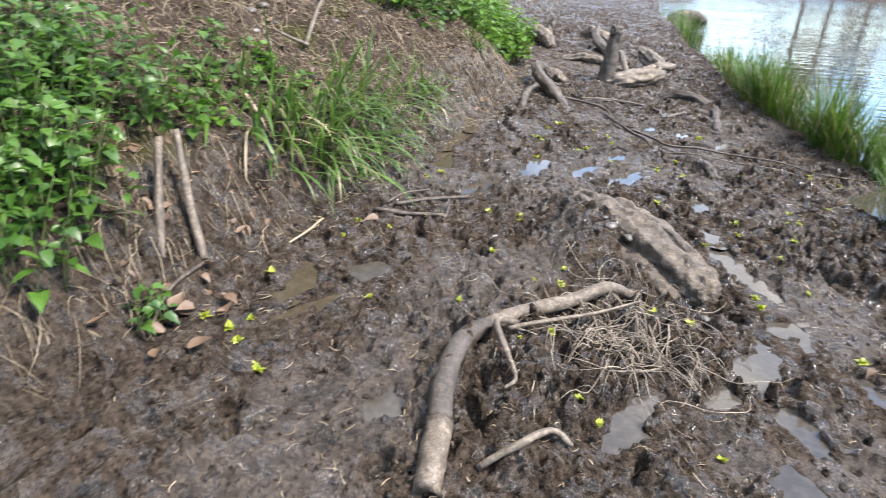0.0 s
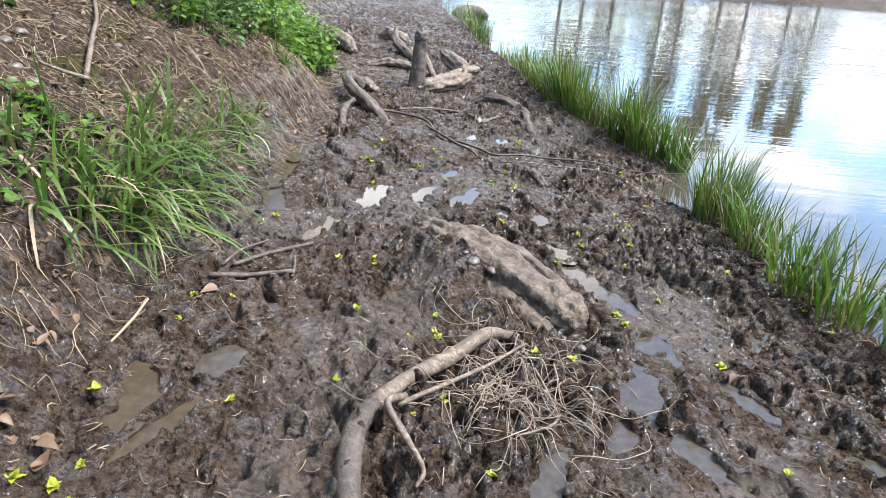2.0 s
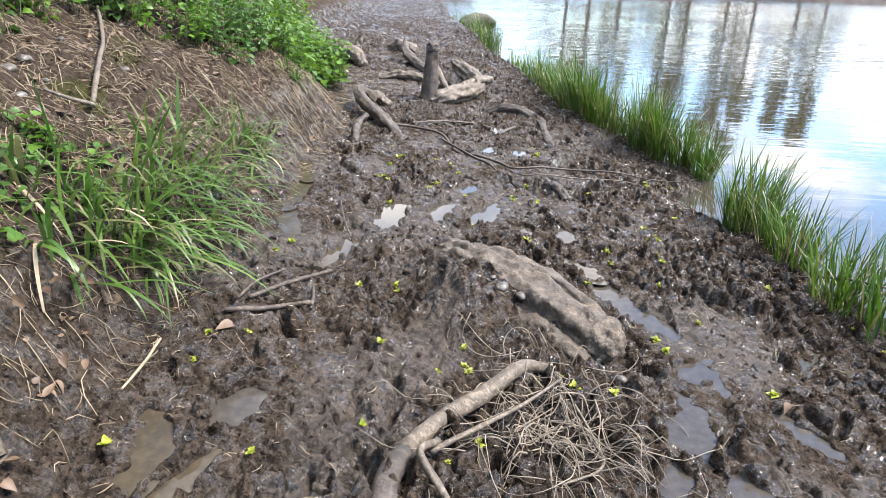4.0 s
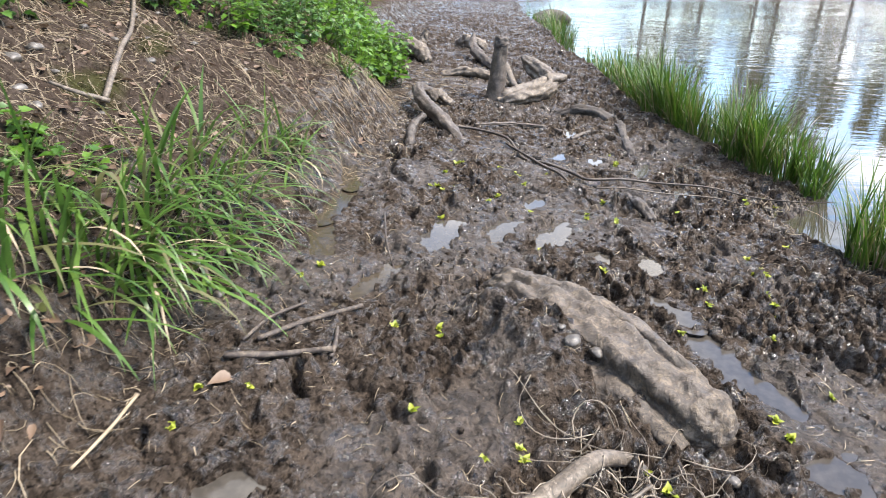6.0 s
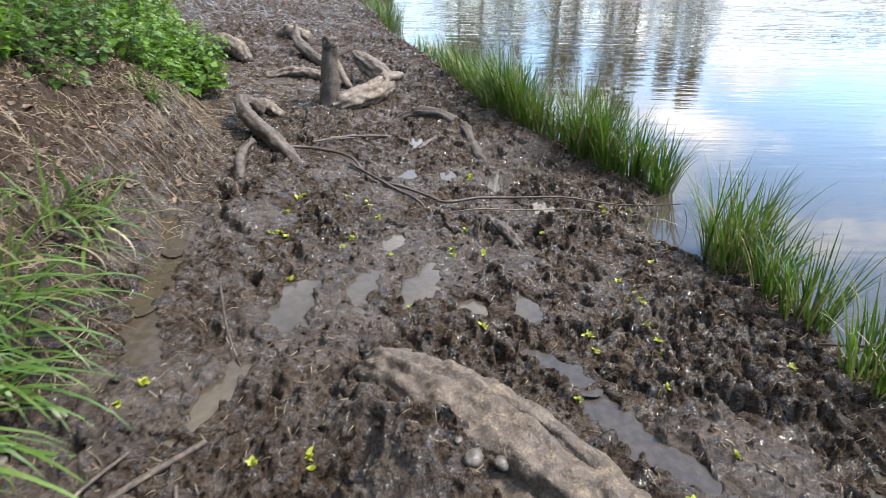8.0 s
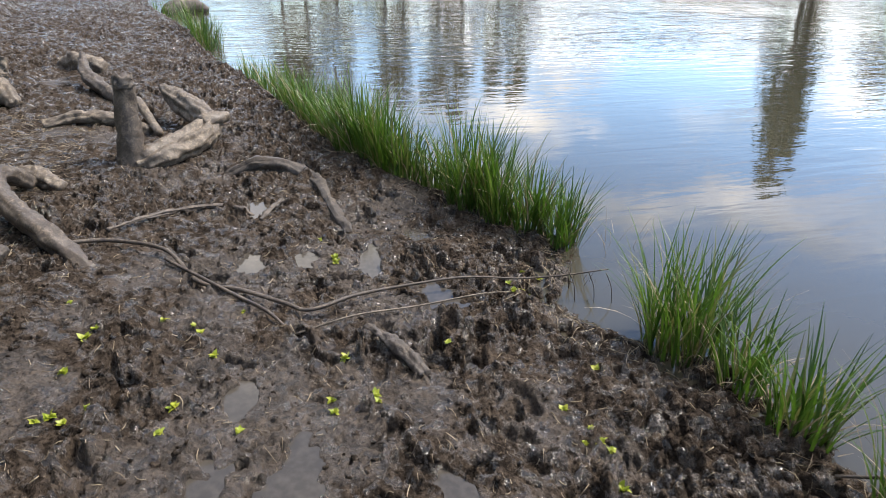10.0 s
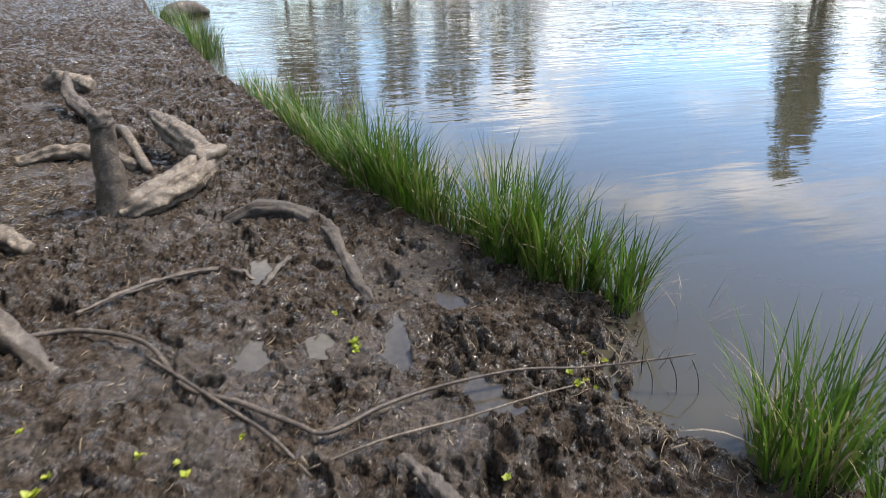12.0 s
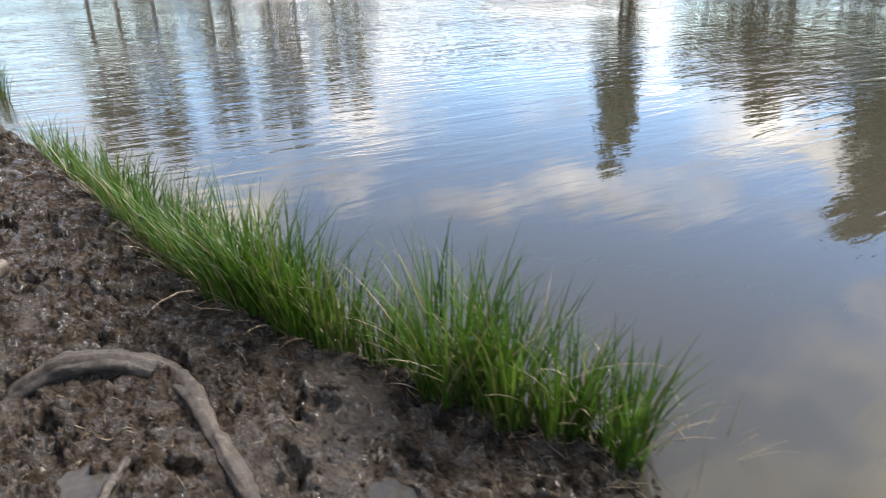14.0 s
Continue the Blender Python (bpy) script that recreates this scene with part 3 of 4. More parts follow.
tangle = new("root_tangle")
tagged(tangle, "tangle of thin pale dry rootlets beside the branch", "roots")
rr = np.random.default_rng(21)
fine = []
for k in range(150):
    x0, y0 = 0.93 + rr.normal(0, 0.13), 2.92 + rr.normal(0, 0.15)
    a = rr.uniform(3.4, 6.2) if k % 3 else rr.uniform(0, 6.28)
    ln = rr.uniform(0.12, 0.42)
    bend = rr.uniform(-2.6, 2.6)
    pts, x, y = [], x0, y0
    for j in range(6):
        lift = 0.008 + 0.05 * math.sin(math.pi * j / 5) * rr.uniform(0.2, 1)
        pts.append((x, y, height(x, y) + lift, 0.0023 * (1 - 0.12 * j) * rr.uniform(0.5, 1.4)))
        x, y = x + math.cos(a) * ln / 5, y + math.sin(a) * ln / 5
        a += bend / 5 + rr.normal(0, 0.28)
    fine.append(tube(pts, 13, 4, 0.0, k))
tagged(part("root_mat", joined(fine), M_ROOTLET, tangle), kind="stuff")
for k, pts in enumerate(([(0.60, 2.66, 0.03, 0.011), (0.56, 2.55, 0.035, 0.012), (0.64, 2.44, 0.03, 0.011), (0.70, 2.36, 0.02, 0.008), (0.69, 2.28, 0.01, 0.005)],
                         [(0.58, 2.62, 0.03, 0.010), (0.70, 2.72, 0.05, 0.009), (0.85, 2.86, 0.05, 0.007), (0.98, 3.0, 0.03, 0.005)],
                         [(1.02, 2.98, 0.02, 0.006), (1.10, 2.80, 0.04, 0.005), (1.08, 2.65, 0.03, 0.005), (0.96, 2.56, 0.02, 0.004)],
                         [(0.72, 2.00, 0.01, 0.010), (0.80, 2.05, 0.03, 0.011), (0.87, 2.16, 0.04, 0.012), (0.93, 2.18, 0.02, 0.008)])):
    part("root", tube(lying(pts), 22, 7, 0.3, 40 + k), M_PALE, tangle)

stump = new("stump")
tagged(stump, "broken upright grey stump with thick root lying on mud", "stump")
zb = height(-0.07, 7.8)
part("trunk", tube([(-0.12, 7.76, zb - 0.08, 0.10), (-0.115, 7.77, zb + 0.06, 0.082), (-0.11, 7.78, zb + 0.2, 0.07), (-0.10, 7.80, zb + 0.38, 0.062), (-0.095, 7.80, zb + 0.50, 0.06)], 30, 20, 0.22, 9, broken=0.03, ridge=0.3), M_ROOTMID, stump, "dark bark-covered upright trunk")
part("charred_top", tube([(-0.095, 7.80, zb + 0.47, 0.063), (-0.094, 7.80, zb + 0.50, 0.064), (-0.09, 7.80, zb + 0.545, 0.05)], 8, 20, 0.25, 19, broken=0.025, ridge=0.3), M_ROOTDARK, stump, "dark rotten broken top")
part("root_bend", tube([(-0.10, 7.74, 0.0, 0.075), (0.04, 7.80, 0.045, 0.092), (0.2, 7.95, 0.07, 0.095), (0.33, 8.13, 0.10, 0.09), (0.36, 8.3, 0.13, 0.08), (0.27, 8.55, 0.15, 0.085), (0.13, 8.85, 0.19, 0.08), (0.03, 9.1, 0.22, 0.055), (-0.01, 9.22, 0.24, 0.02)], 140, 40, 0.28, 10, ridge=0.5, grain=0.014), M_ROOT, stump)
part("root_knob", tube([(0.32, 8.16, 0.15, 0.07), (0.42, 8.22, 0.18, 0.055), (0.50, 8.27, 0.18, 0.035)], 12, 12, 0.3, 11), M_ROOT, stump)
part("side_root", tube(lying([(0.0, 8.4, 0.02, 0.03), (-0.1, 8.7, 0.12, 0.032), (-0.2, 8.95, 0.16, 0.03), (-0.3, 9.2, 0.05, 0.025)]), 20, 9, 0.3, 12), M_ROOT, stump)


def root_thing(pts, seed, material=M_ROOT, label="grey exposed root arching out of the mud", n=30, seg=14, rough=0.3, broken=0.0, name="exposed_root", category="root"):
    ob = part(name, tube(pts, n * 2, seg + 12, rough, seed, broken=broken, ridge=0.45, grain=0.010), material)
    return tagged(ob, label, category)


root_thing(material=M_ROOTMID, seed=51, pts=lying([(-0.12, 6.22, -0.03, 0.03), (-0.24, 6.36, 0.02, 0.042), (-0.36, 6.48, 0.05, 0.05), (-0.50, 6.66, 0.08, 0.052), (-0.62, 6.86, 0.13, 0.048), (-0.68, 7.06, 0.16, 0.045), (-0.66, 7.22, 0.13, 0.042), (-0.60, 7.32, 0.02, 0.035)]))
root_thing(lying([(-0.72, 7.42, 0.03, 0.06), (-0.58, 7.38, 0.05, 0.055), (-0.44, 7.28, 0.01, 0.04)]), 52, label="short pale root lump half buried in mud")
root_thing(lying([(-0.42, 5.80, -0.02, 0.03), (-0.44, 5.92, 0.07, 0.03), (-0.42, 6.02, 0.13, 0.026), (-0.38, 6.08, 0.16, 0.014)]), 53, M_ROOTDARK, "short dark root stub poking from mud")
root_thing(lying([(-0.22, 9.35, -0.01, 0.04), (-0.42, 9.6, 0.04, 0.055), (-0.62, 9.9, 0.09, 0.06), (-0.78, 10.2, 0.16, 0.05), (-0.82, 10.45, 0.28, 0.02)]), 54, M_ROOTMID, broken=0.03)
root_thing(lying([(-0.85, 8.75, 0.02, 0.035), (-0.6, 8.8, 0.05, 0.045), (-0.3, 8.75, 0.06, 0.05), (-0.08, 8.55, 0.03, 0.04)]), 55, label="grey root lying across the mud")
root_thing(lying([(-1.62, 9.45, 0.0, 0.05), (-1.45, 9.45, 0.12, 0.09), (-1.28, 9.42, 0.1, 0.085), (-1.15, 9.3, 0.0, 0.05)]), 56, label="lumpy pale root by the bank foot")
root_thing(lying([(-1.35, 9.7, 0.0, 0.05), (-1.34, 9.75, 0.16, 0.05), (-1.3, 9.78, 0.28, 0.03)]), 57, label="pointed pale root stub by the bank foot")
root_thing(lying([(-1.2, 11.2, 0.0, 0.08), (-1.0, 11.1, 0.06, 0.1), (-0.75, 11.0, 0.02, 0.07)]), 58, label="pale root hump across the far mud")
root_thing(lying([(0.46, 7.60, -0.006, 0.03), (0.64, 7.58, 0.004, 0.044), (0.83, 7.51, 0.008, 0.05), (0.98, 7.43, 0.004, 0.047), (1.03, 7.25, -0.002, 0.04), (1.05, 7.0, -0.002, 0.034), (1.07, 6.75, 0.006, 0.03), (1.11, 6.53, 0.0, 0.022)]), 59, M_ROOTDARK, "mud-coated bent root sunk in the mud", 44)
root_thing(lying([(-0.1, 6.55, 0.015, 0.008), (0.1, 6.75, 0.02, 0.012), (0.33, 6.9, 0.02, 0.013), (0.52, 6.9, 0.01, 0.012), (0.62, 6.85, 0.005, 0.008)]), 60, M_TWIG, "thin bent stick lying on mud", name="stick", category="stick")
root_thing(lying([(0.64, 6.75, 0.0, 0.012), (0.70, 6.88, 0.035, 0.016), (0.78, 7.0, 0.02, 0.012)]), 61, M_ROOTDARK, "short dark stub of root in mud")
root_thing(lying([(1.15, 5.15, 0.0, 0.02), (1.08, 5.32, 0.02, 0.03), (1.0, 5.5, 0.0, 0.02)]), 62, M_ROOTDARK, "mud ridge over a buried root")

# long twig with its forks
twig = new("fallen_twig")
tagged(twig, "long thin forked twig lying from mud into water", "twig")
T1 = [(-0.26, 6.40, 0.046, 0.0127), (-0.06, 6.42, 0.031, 0.0111), (0.19, 6.27, 0.036, 0.0111), (0.33, 6.05, 0.036, 0.0103), (0.51, 5.88, 0.031, 0.0103), (0.69, 5.71, 0.031, 0.0095), (0.79, 5.65, 0.036, 0.0087), (0.99, 5.73, 0.041, 0.0079), (1.21, 5.81, 0.046, 0.0072), (1.53, 5.82, 0.056, 0.0064), (1.80, 5.80, 0.066, 0.0047)]
pts = lying(T1) + [(2.02, 5.76, -0.10, 0.0055), (2.23, 5.69, -0.06, 0.0029)]
part("stem", tube(pts, 70, 7, 0.3, 70), M_TWIG, twig)
part("fork", tube(lying([(0.19, 6.22, 0.022, 0.0075), (0.49, 5.85, 0.024, 0.0085), (0.62, 5.66, 0.024, 0.0078), (0.72, 5.52, 0.02, 0.005)]), 24, 6, 0.3, 71), M_TWIG, twig)
part("fork", tube(lying([(0.71, 5.56, 0.02, 0.0043), (0.96, 5.58, 0.03, 0.0043), (1.25, 5.63, 0.03, 0.0040), (1.58, 5.69, 0.03, 0.0036), (1.84, 5.80, 0.03, 0.0022)]), 30, 5, 0.2, 72), M_PALE, twig)
for k, (x, y) in enumerate(((2.05, 5.75), (2.14, 5.72), (2.22, 5.69))):
    part("sprig", tube([(x, y, -0.08, 0.0028), (x + 0.02, y - 0.03, -0.15, 0.0025), (x + 0.015, y - 0.06, -0.24, 0.002)], 8, 4, 0.1, 73 + k), M_TWIG, twig)
part("sprig", tube(lying([(1.53, 5.84, 0.02, 0.004), (1.64, 5.68, 0.03, 0.003), (1.78, 5.55, 0.02, 0.002)]), 10, 4, 0.1, 79), M_TWIG, twig)


def stick(pts, seed, material=M_TWIG, label="thin broken stick lying on wet mud", n=16):
    return tagged(part("stick", tube(pts, n, 7, 0.3, seed, broken=0.004), material), label, "stick")


stick(lying([(-0.30, 3.20, 0.015, 0.011), (-0.16, 3.27, 0.02, 0.012), (0.0, 3.35, 0.02, 0.011)]), 81)
stick(lying([(-0.25, 3.32, 0.01, 0.009), (-0.14, 3.47, 0.02, 0.010), (0.0, 3.64, 0.025, 0.010)]), 82)
stick(lying([(-0.28, 3.28, 0.01, 0.006), (-0.25, 3.42, 0.03, 0.006), (-0.19, 3.58, 0.02, 0.005)]), 83)
stick(lying([(0.0, 3.33, 0.01, 0.008), (-0.01, 3.40, 0.02, 0.008), (-0.03, 3.47, 0.02, 0.006)]), 84)
stick(lying([(-0.20, 4.55, 0.01, 0.004), (-0.08, 4.2, 0.015, 0.004), (0.02, 4.0, 0.01, 0.003)]), 85)
stick(lying([(-1.96, 5.27, 0.05, 0.010), (-1.62, 4.75, 0.06, 0.012), (-1.45, 4.43, 0.06, 0.013), (-1.28, 4.06, 0.05, 0.014)]), 86, M_PALE, "pale bent stick lying down the earth bank", 24)
stick(lying([(-1.26, 4.06, 0.05, 0.013), (-1.33, 3.97, 0.05, 0.010), (-1.42, 3.93, 0.04, 0.006)]), 87, M_PALE, "short pale twig at the stick's foot on the bank")
zs = height(-0.5, 2.14)
stick([(-0.50, 2.12, zs - 0.05, 0.017), (-0.56, 2.19, zs + 0.12, 0.016), (-0.64, 2.30, zs + 0.36, 0.014)], 88, M_PALE, "dry pale stake leaning against the earth bank")
stick([(-0.46, 2.27, zs - 0.05, 0.016), (-0.56, 2.33, zs + 0.12, 0.016), (-0.66, 2.40, zs + 0.36, 0.013)], 89, M_PALE, "dry pale stake leaning against the earth bank")
stick(lying([(-0.42, 2.95, 0.01, 0.005), (-0.40, 2.80, 0.015, 0.005), (-0.39, 2.66, 0.01, 0.004)]), 90, M_STRAW)
stick(lying([(-0.46, 2.3, 0.01, 0.007), (-0.42, 2.08, 0.02, 0.007), (-0.37, 1.93, 0.01, 0.005)]), 91)

stick([(2.30, 4.38, -0.17, 0.006), (2.45, 4.25, -0.10, 0.006), (2.62, 4.12, -0.08, 0.005), (2.85, 4.08, -0.14, 0.004)], 93, M_TWIG, "thin curved stalk reaching from mud over water")
stick([(2.34, 4.10, -0.19, 0.004), (2.46, 4.12, -0.14, 0.004), (2.56, 4.18, -0.13, 0.003)], 94, M_TWIG, "short curved stalk at the water's edge")
far_log = tagged(part("driftwood", tube([(-0.9, 20.6, ZW + 0.02, 0.12), (-0.6, 20.9, ZW + 0.14, 0.2), (-0.25, 21.1, ZW + 0.12, 0.18), (0.05, 21.2, ZW + 0.02, 0.1)], 24, 14, 0.35, 92), M_ROOTDARK), "dark wet log lying in shallow water by the shore", "log")


# ---- stones ----
def stone(x, y, r, seed, up=0.3, label="small grey pebble sitting on mud"):
    bm = bmesh.new()
    bmesh.ops.create_icosphere(bm, subdivisions=3, radius=r)
    for v in bm.verts:
        n_ = 1 + 0.28 * noise.noise(v.co / r * 0.9 + Vector((seed, 0, 0)))
        v.co = Vector((v.co.x * n_ * 1.25, v.co.y * n_, v.co.z * n_ * 0.72))
    me = bpy.data.meshes.new("stone")
    bm.to_mesh(me); bm.free()
    me.materials.append(M_STONE)
    me.polygons.foreach_set("use_smooth", np.ones(len(me.polygons), bool))
    ob = tagged(new("stone", me), label, "stone", "stones")
    ob.matrix_basis = pose(x, y, height(x, y) + r * up, 0, 0, seed * 57)
    return ob


for k, (x, y, r) in enumerate(((0.76, 3.50, 0.026), (0.84, 3.53, 0.022), (0.80, 3.60, 0.014), (0.72, 3.55, 0.012), (-0.52, 3.55, 0.02), (1.22, 3.18, 0.018), (-0.32, 3.30, 0.012), (0.98, 3.16, 0.015))):
    stone(x, y, r, k + 1)
stone(-1.60, 3.95, 0.036, 20, 0.35, "pale rounded stone lying on the earth bank")
for k in range(14):
    x, y = rng.uniform(-1.9, -1.2), rng.uniform(3.6, 5.4)
    stone(x, y, rng.uniform(0.012, 0.03), 30 + k, 0.3, "small stone on the earth bank")


# ---- plants ----
def blade(x, y, z, ang, ln, lean, width, curl, r_, segs=7):
    """One tapering, folded grass blade."""
    verts, faces = [], []
    dx, dy = math.cos(ang), math.sin(ang)
    px, py = -dy, dx
    pitch = math.pi / 2 - lean
    cx, cy, cz = x, y, z
    for j in range(segs + 1):
        u = j / segs
        w = width * (1 - u ** 2.2) * (0.7 + 0.6 * min(u * 3, 1) * 0.5) + 0.0003
        verts += [(cx - px * w, cy - py * w, cz), (cx + px * w, cy + py * w, cz)]
        step = ln / segs
        cx += dx * math.cos(pitch) * step
        cy += dy * math.cos(pitch) * step
        cz += math.sin(pitch) * step
        pitch -= curl / segs * (0.4 + 1.2 * u)
    for j in range(segs):
        faces.append((2 * j, 2 * j + 1, 2 * j + 3, 2 * j + 2))
    return verts, faces


def grass_tuft(x, y, r, tall, count, seed, material=M_GRASS, label="tall green sedge tuft growing at the water's edge", lean=0.22, wind=(0, 0), width=0.0054, curl=0.75, name="grass_tuft", stretch=1.0, group="waterside grass", dry=0.12):
    r_ = np.random.default_rng(seed)
    out, old = [], []
    for k in range(count):
        a, d = r_.uniform(0, 2 * math.pi), r * math.sqrt(r_.uniform())
        bx, by = x + d * math.cos(a), y + d * math.sin(a) * stretch
        bz = max(height(bx, by), ZW - 0.12) - 0.01
        ang = math.atan2(math.sin(a) * 0.5 + r_.normal(0, 0.5) + wind[1], math.cos(a) * 0.5 + r_.normal(0, 0.5) + wind[0])
        ln = tall * r_.uniform(0.5, 1.1)
        if r_.random() < dry:
            old.append(blade(bx, by, bz, ang, ln * r_.uniform(0.5, 1.1), lean * r_.uniform(1, 3.2), width * 0.8, curl * r_.uniform(0.3, 2.0), r_))
        else:
            out.append(blade(bx, by, bz, ang, ln, abs(r_.normal(lean, lean * 0.5)), width * r_.uniform(0.7, 1.3), curl * r_.uniform(0.1, 1.6), r_))
    t = new(name)
    tagged(t, label, "grass", group)
    tagged(part("foliage", joined(out), material, t), kind="stuff")
    if old:
        tagged(part("dry_foliage", joined(old), M_STRAW, t, "dry straw-coloured blades"), kind="stuff")
    return t


SHORE_TUFTS = [(2.31, 5.20, 0.16, 0.60, 200), (2.35, 4.88, 0.09, 0.42, 70), (2.40, 4.62, 0.11, 0.44, 100), (2.44, 4.17, 0.15, 0.44, 100), (2.56, 3.88, 0.16, 0.46, 90), (2.70, 3.5, 0.16, 0.44, 80),
               (2.31, 6.32, 0.10, 0.48, 110), (2.18, 6.50, 0.10, 0.50, 110), (2.02, 6.68, 0.12, 0.62, 170), (1.90, 6.85, 0.11, 0.66, 160), (1.78, 7.12, 0.10, 0.46, 90), (1.64, 7.32, 0.11, 0.48, 110),
               (1.52, 7.50, 0.12, 0.62, 170), (1.42, 7.70, 0.13, 0.66, 170), (1.34, 7.92, 0.12, 0.58, 140), (1.27, 8.18, 0.12, 0.50, 110), (1.22, 8.45, 0.13, 0.54, 120), (1.14, 8.78, 0.12, 0.46, 90), (1.07, 9.12, 0.14, 0.44, 80), (1.0, 9.55, 0.13, 0.40, 60), (0.92, 10.05, 0.15, 0.36, 50), (0.78, 10.8, 0.16, 0.34, 40), (0.68, 11.6, 0.16, 0.32, 40),
               (0.12, 14.6, 0.25, 0.5, 90), (0.02, 15.5, 0.25, 0.6, 90), (-0.1, 16.4, 0.25, 0.45, 60), (-0.75, 19.2, 0.3, 0.5, 60)]
for k, (x, y, r, tall, count) in enumerate(SHORE_TUFTS):
    far = smooth(8.0, 9.5, y)
    grass_tuft(x + 0.06 * far, y, r, tall * (1 + 0.3 * far), int(count * (1.2 + 0.5 * far)), 100 + k)

grass_tuft(1.98, 6.95, 0.3, 0.80, 12, 192, M_STRAW, "thin dry stalks rising above the sedge", 0.25, (0.3, 0), 0.0013, 0.3, group="", dry=0.0)
grass_tuft(1.5, 7.7, 0.3, 0.78, 12, 193, M_TWIG, "thin dark stalks rising above the sedge", 0.3, (0.3, 0), 0.0013, 0.3, group="", dry=0.0)
grass_tuft(2.16, 5.86, 0.14, 0.16, 34, 190, M_TWIG, "dead dark stems standing in shallow water", 0.35, width=0.0018, dry=0.3, group="")
grass_tuft(2.33, 5.12, 0.16, 0.60, 34, 194, M_STRAW, "bleached dead stalks standing in the sedge", 0.3, (0.2, 0), 0.0016, 0.8, group="", dry=0.0)
grass_tuft(2.44, 4.2, 0.18, 0.5, 24, 195, M_STRAW, "bleached dead stalks standing in the sedge", 0.4, (0.2, 0), 0.0016, 0.8, group="", dry=0.0)
grass_tuft(2.60, 6.18, 0.08, 0.34, 26, 191, M_STRAW, "dry pale seed stalks leaning over the water", 0.5, (0.5, -0.2), 0.0016, group="", dry=0.2)
BANK_TUFTS = [(-0.80, 3.05, 0.12, 0.34, 60), (-0.78, 3.30, 0.14, 0.40, 110), (-0.76, 3.55, 0.15, 0.42, 130), (-0.80, 3.85, 0.14, 0.40, 120), (-0.82, 4.12, 0.12, 0.36, 80), (-0.82, 4.55, 0.08, 0.28, 60), (-0.78, 4.75, 0.07, 0.26, 50), (-1.0, 3.3, 0.14, 0.3, 50), (-1.1, 2.9, 0.15, 0.3, 50), (-1.02, 6.2, 0.07, 0.16, 40)]
for k, (x, y, r, tall, count) in enumerate(BANK_TUFTS):
    grass_tuft(x, y, r * 1.15, tall * 1.35, int(count * 0.62), 150 + k, M_GRASSB, "long arching green grass drooping down the earth bank", 0.95, (0.8, -0.2), 0.0085, 1.6, group="bank grass", dry=0.07)


def leaf_blade(ln, wd, droop, fold, teeth=0):
    """An ovate leaf with its midrib fold along +x."""
    verts, faces = [], []
    n = 5
    for j in range(n + 1):
        u = j / n
        w = wd * math.sin(math.pi * min(1, (u * 0.93 + 0.07)) ** 0.75) * (1 - 0.25 * u)
        if teeth and 0 < j < n:
            w *= 1 + teeth * (1 if j % 2 else -1)
        z = -droop * u * u * ln
        verts += [(u * ln, -w, z + fold * w), (u * ln, 0, z), (u * ln, w, z + fold * w)]
    for j in range(n):
        o = 3 * j
        faces += [(o, o + 1, o + 4, o + 3), (o + 1, o + 2, o + 5, o + 4)]
    return np.array(verts), faces


def leafy_plant(x, y, r, tall, stems, seed, material, label, size=0.075, group="", lobed=False, stretch=1.0, category="plant", name="leafy_plant", lean=(0.3, 0)):
    r_ = np.random.default_rng(seed)
    leaves, stalks = [], []
    for k in range(stems):
        a, d = r_.uniform(0, 6.283), r * math.sqrt(r_.uniform())
        bx, by = x + d * math.cos(a), y + d * math.sin(a) * stretch
        bz = height(bx, by) - 0.01
        h = tall * r_.uniform(0.45, 1.1)
        tx, ty = bx + (lean[0] + r_.normal(0, 0.25)) * h * 0.6, by + (lean[1] + r_.normal(0, 0.25)) * h * 0.6
        stalks.append(tube([(bx, by, bz, 0.003), ((bx + tx) / 2, (by + ty) / 2, bz + h * 0.6, 0.0025), (tx, ty, bz + h, 0.0015)], 6, 4, 0.0, seed))
        whorls = max(2, int(h / 0.055))
        turn = r_.uniform(0, 6.28)
        for w in range(whorls):
            u = (w + 0.7) / whorls
            if u < 0.22:
                continue
            turn += 1.57 + r_.normal(0, 0.2)
            for side in (0, math.pi):
                s = size * r_.uniform(0.6, 1.15) * (1.15 - 0.45 * u)
                v, f = leaf_blade(s, s * (0.46 if lobed else 0.36), r_.uniform(0.1, 0.6), r_.uniform(0.1, 0.5), 0.2 if lobed else 0.10)
                m = np.array((Matrix.Translation((bx + (tx - bx) * u, by + (ty - by) * u, bz + h * u)) @ Euler((r_.normal(0, 0.3), r_.uniform(-0.45, 0.35), turn + side + r_.normal(0, 0.3))).to_matrix().to_4x4()))
                v = v + np.array([s * 0.25, 0, 0])
                leaves.append((v @ m[:3, :3].T + m[:3, 3], f))
    t = new(name)
    tagged(t, label, category, group)
    tagged(part("foliage", joined(leaves), material, t), kind="stuff")
    tagged(part("stem", joined(stalks), M_STEM, t), kind="stuff")
    return t


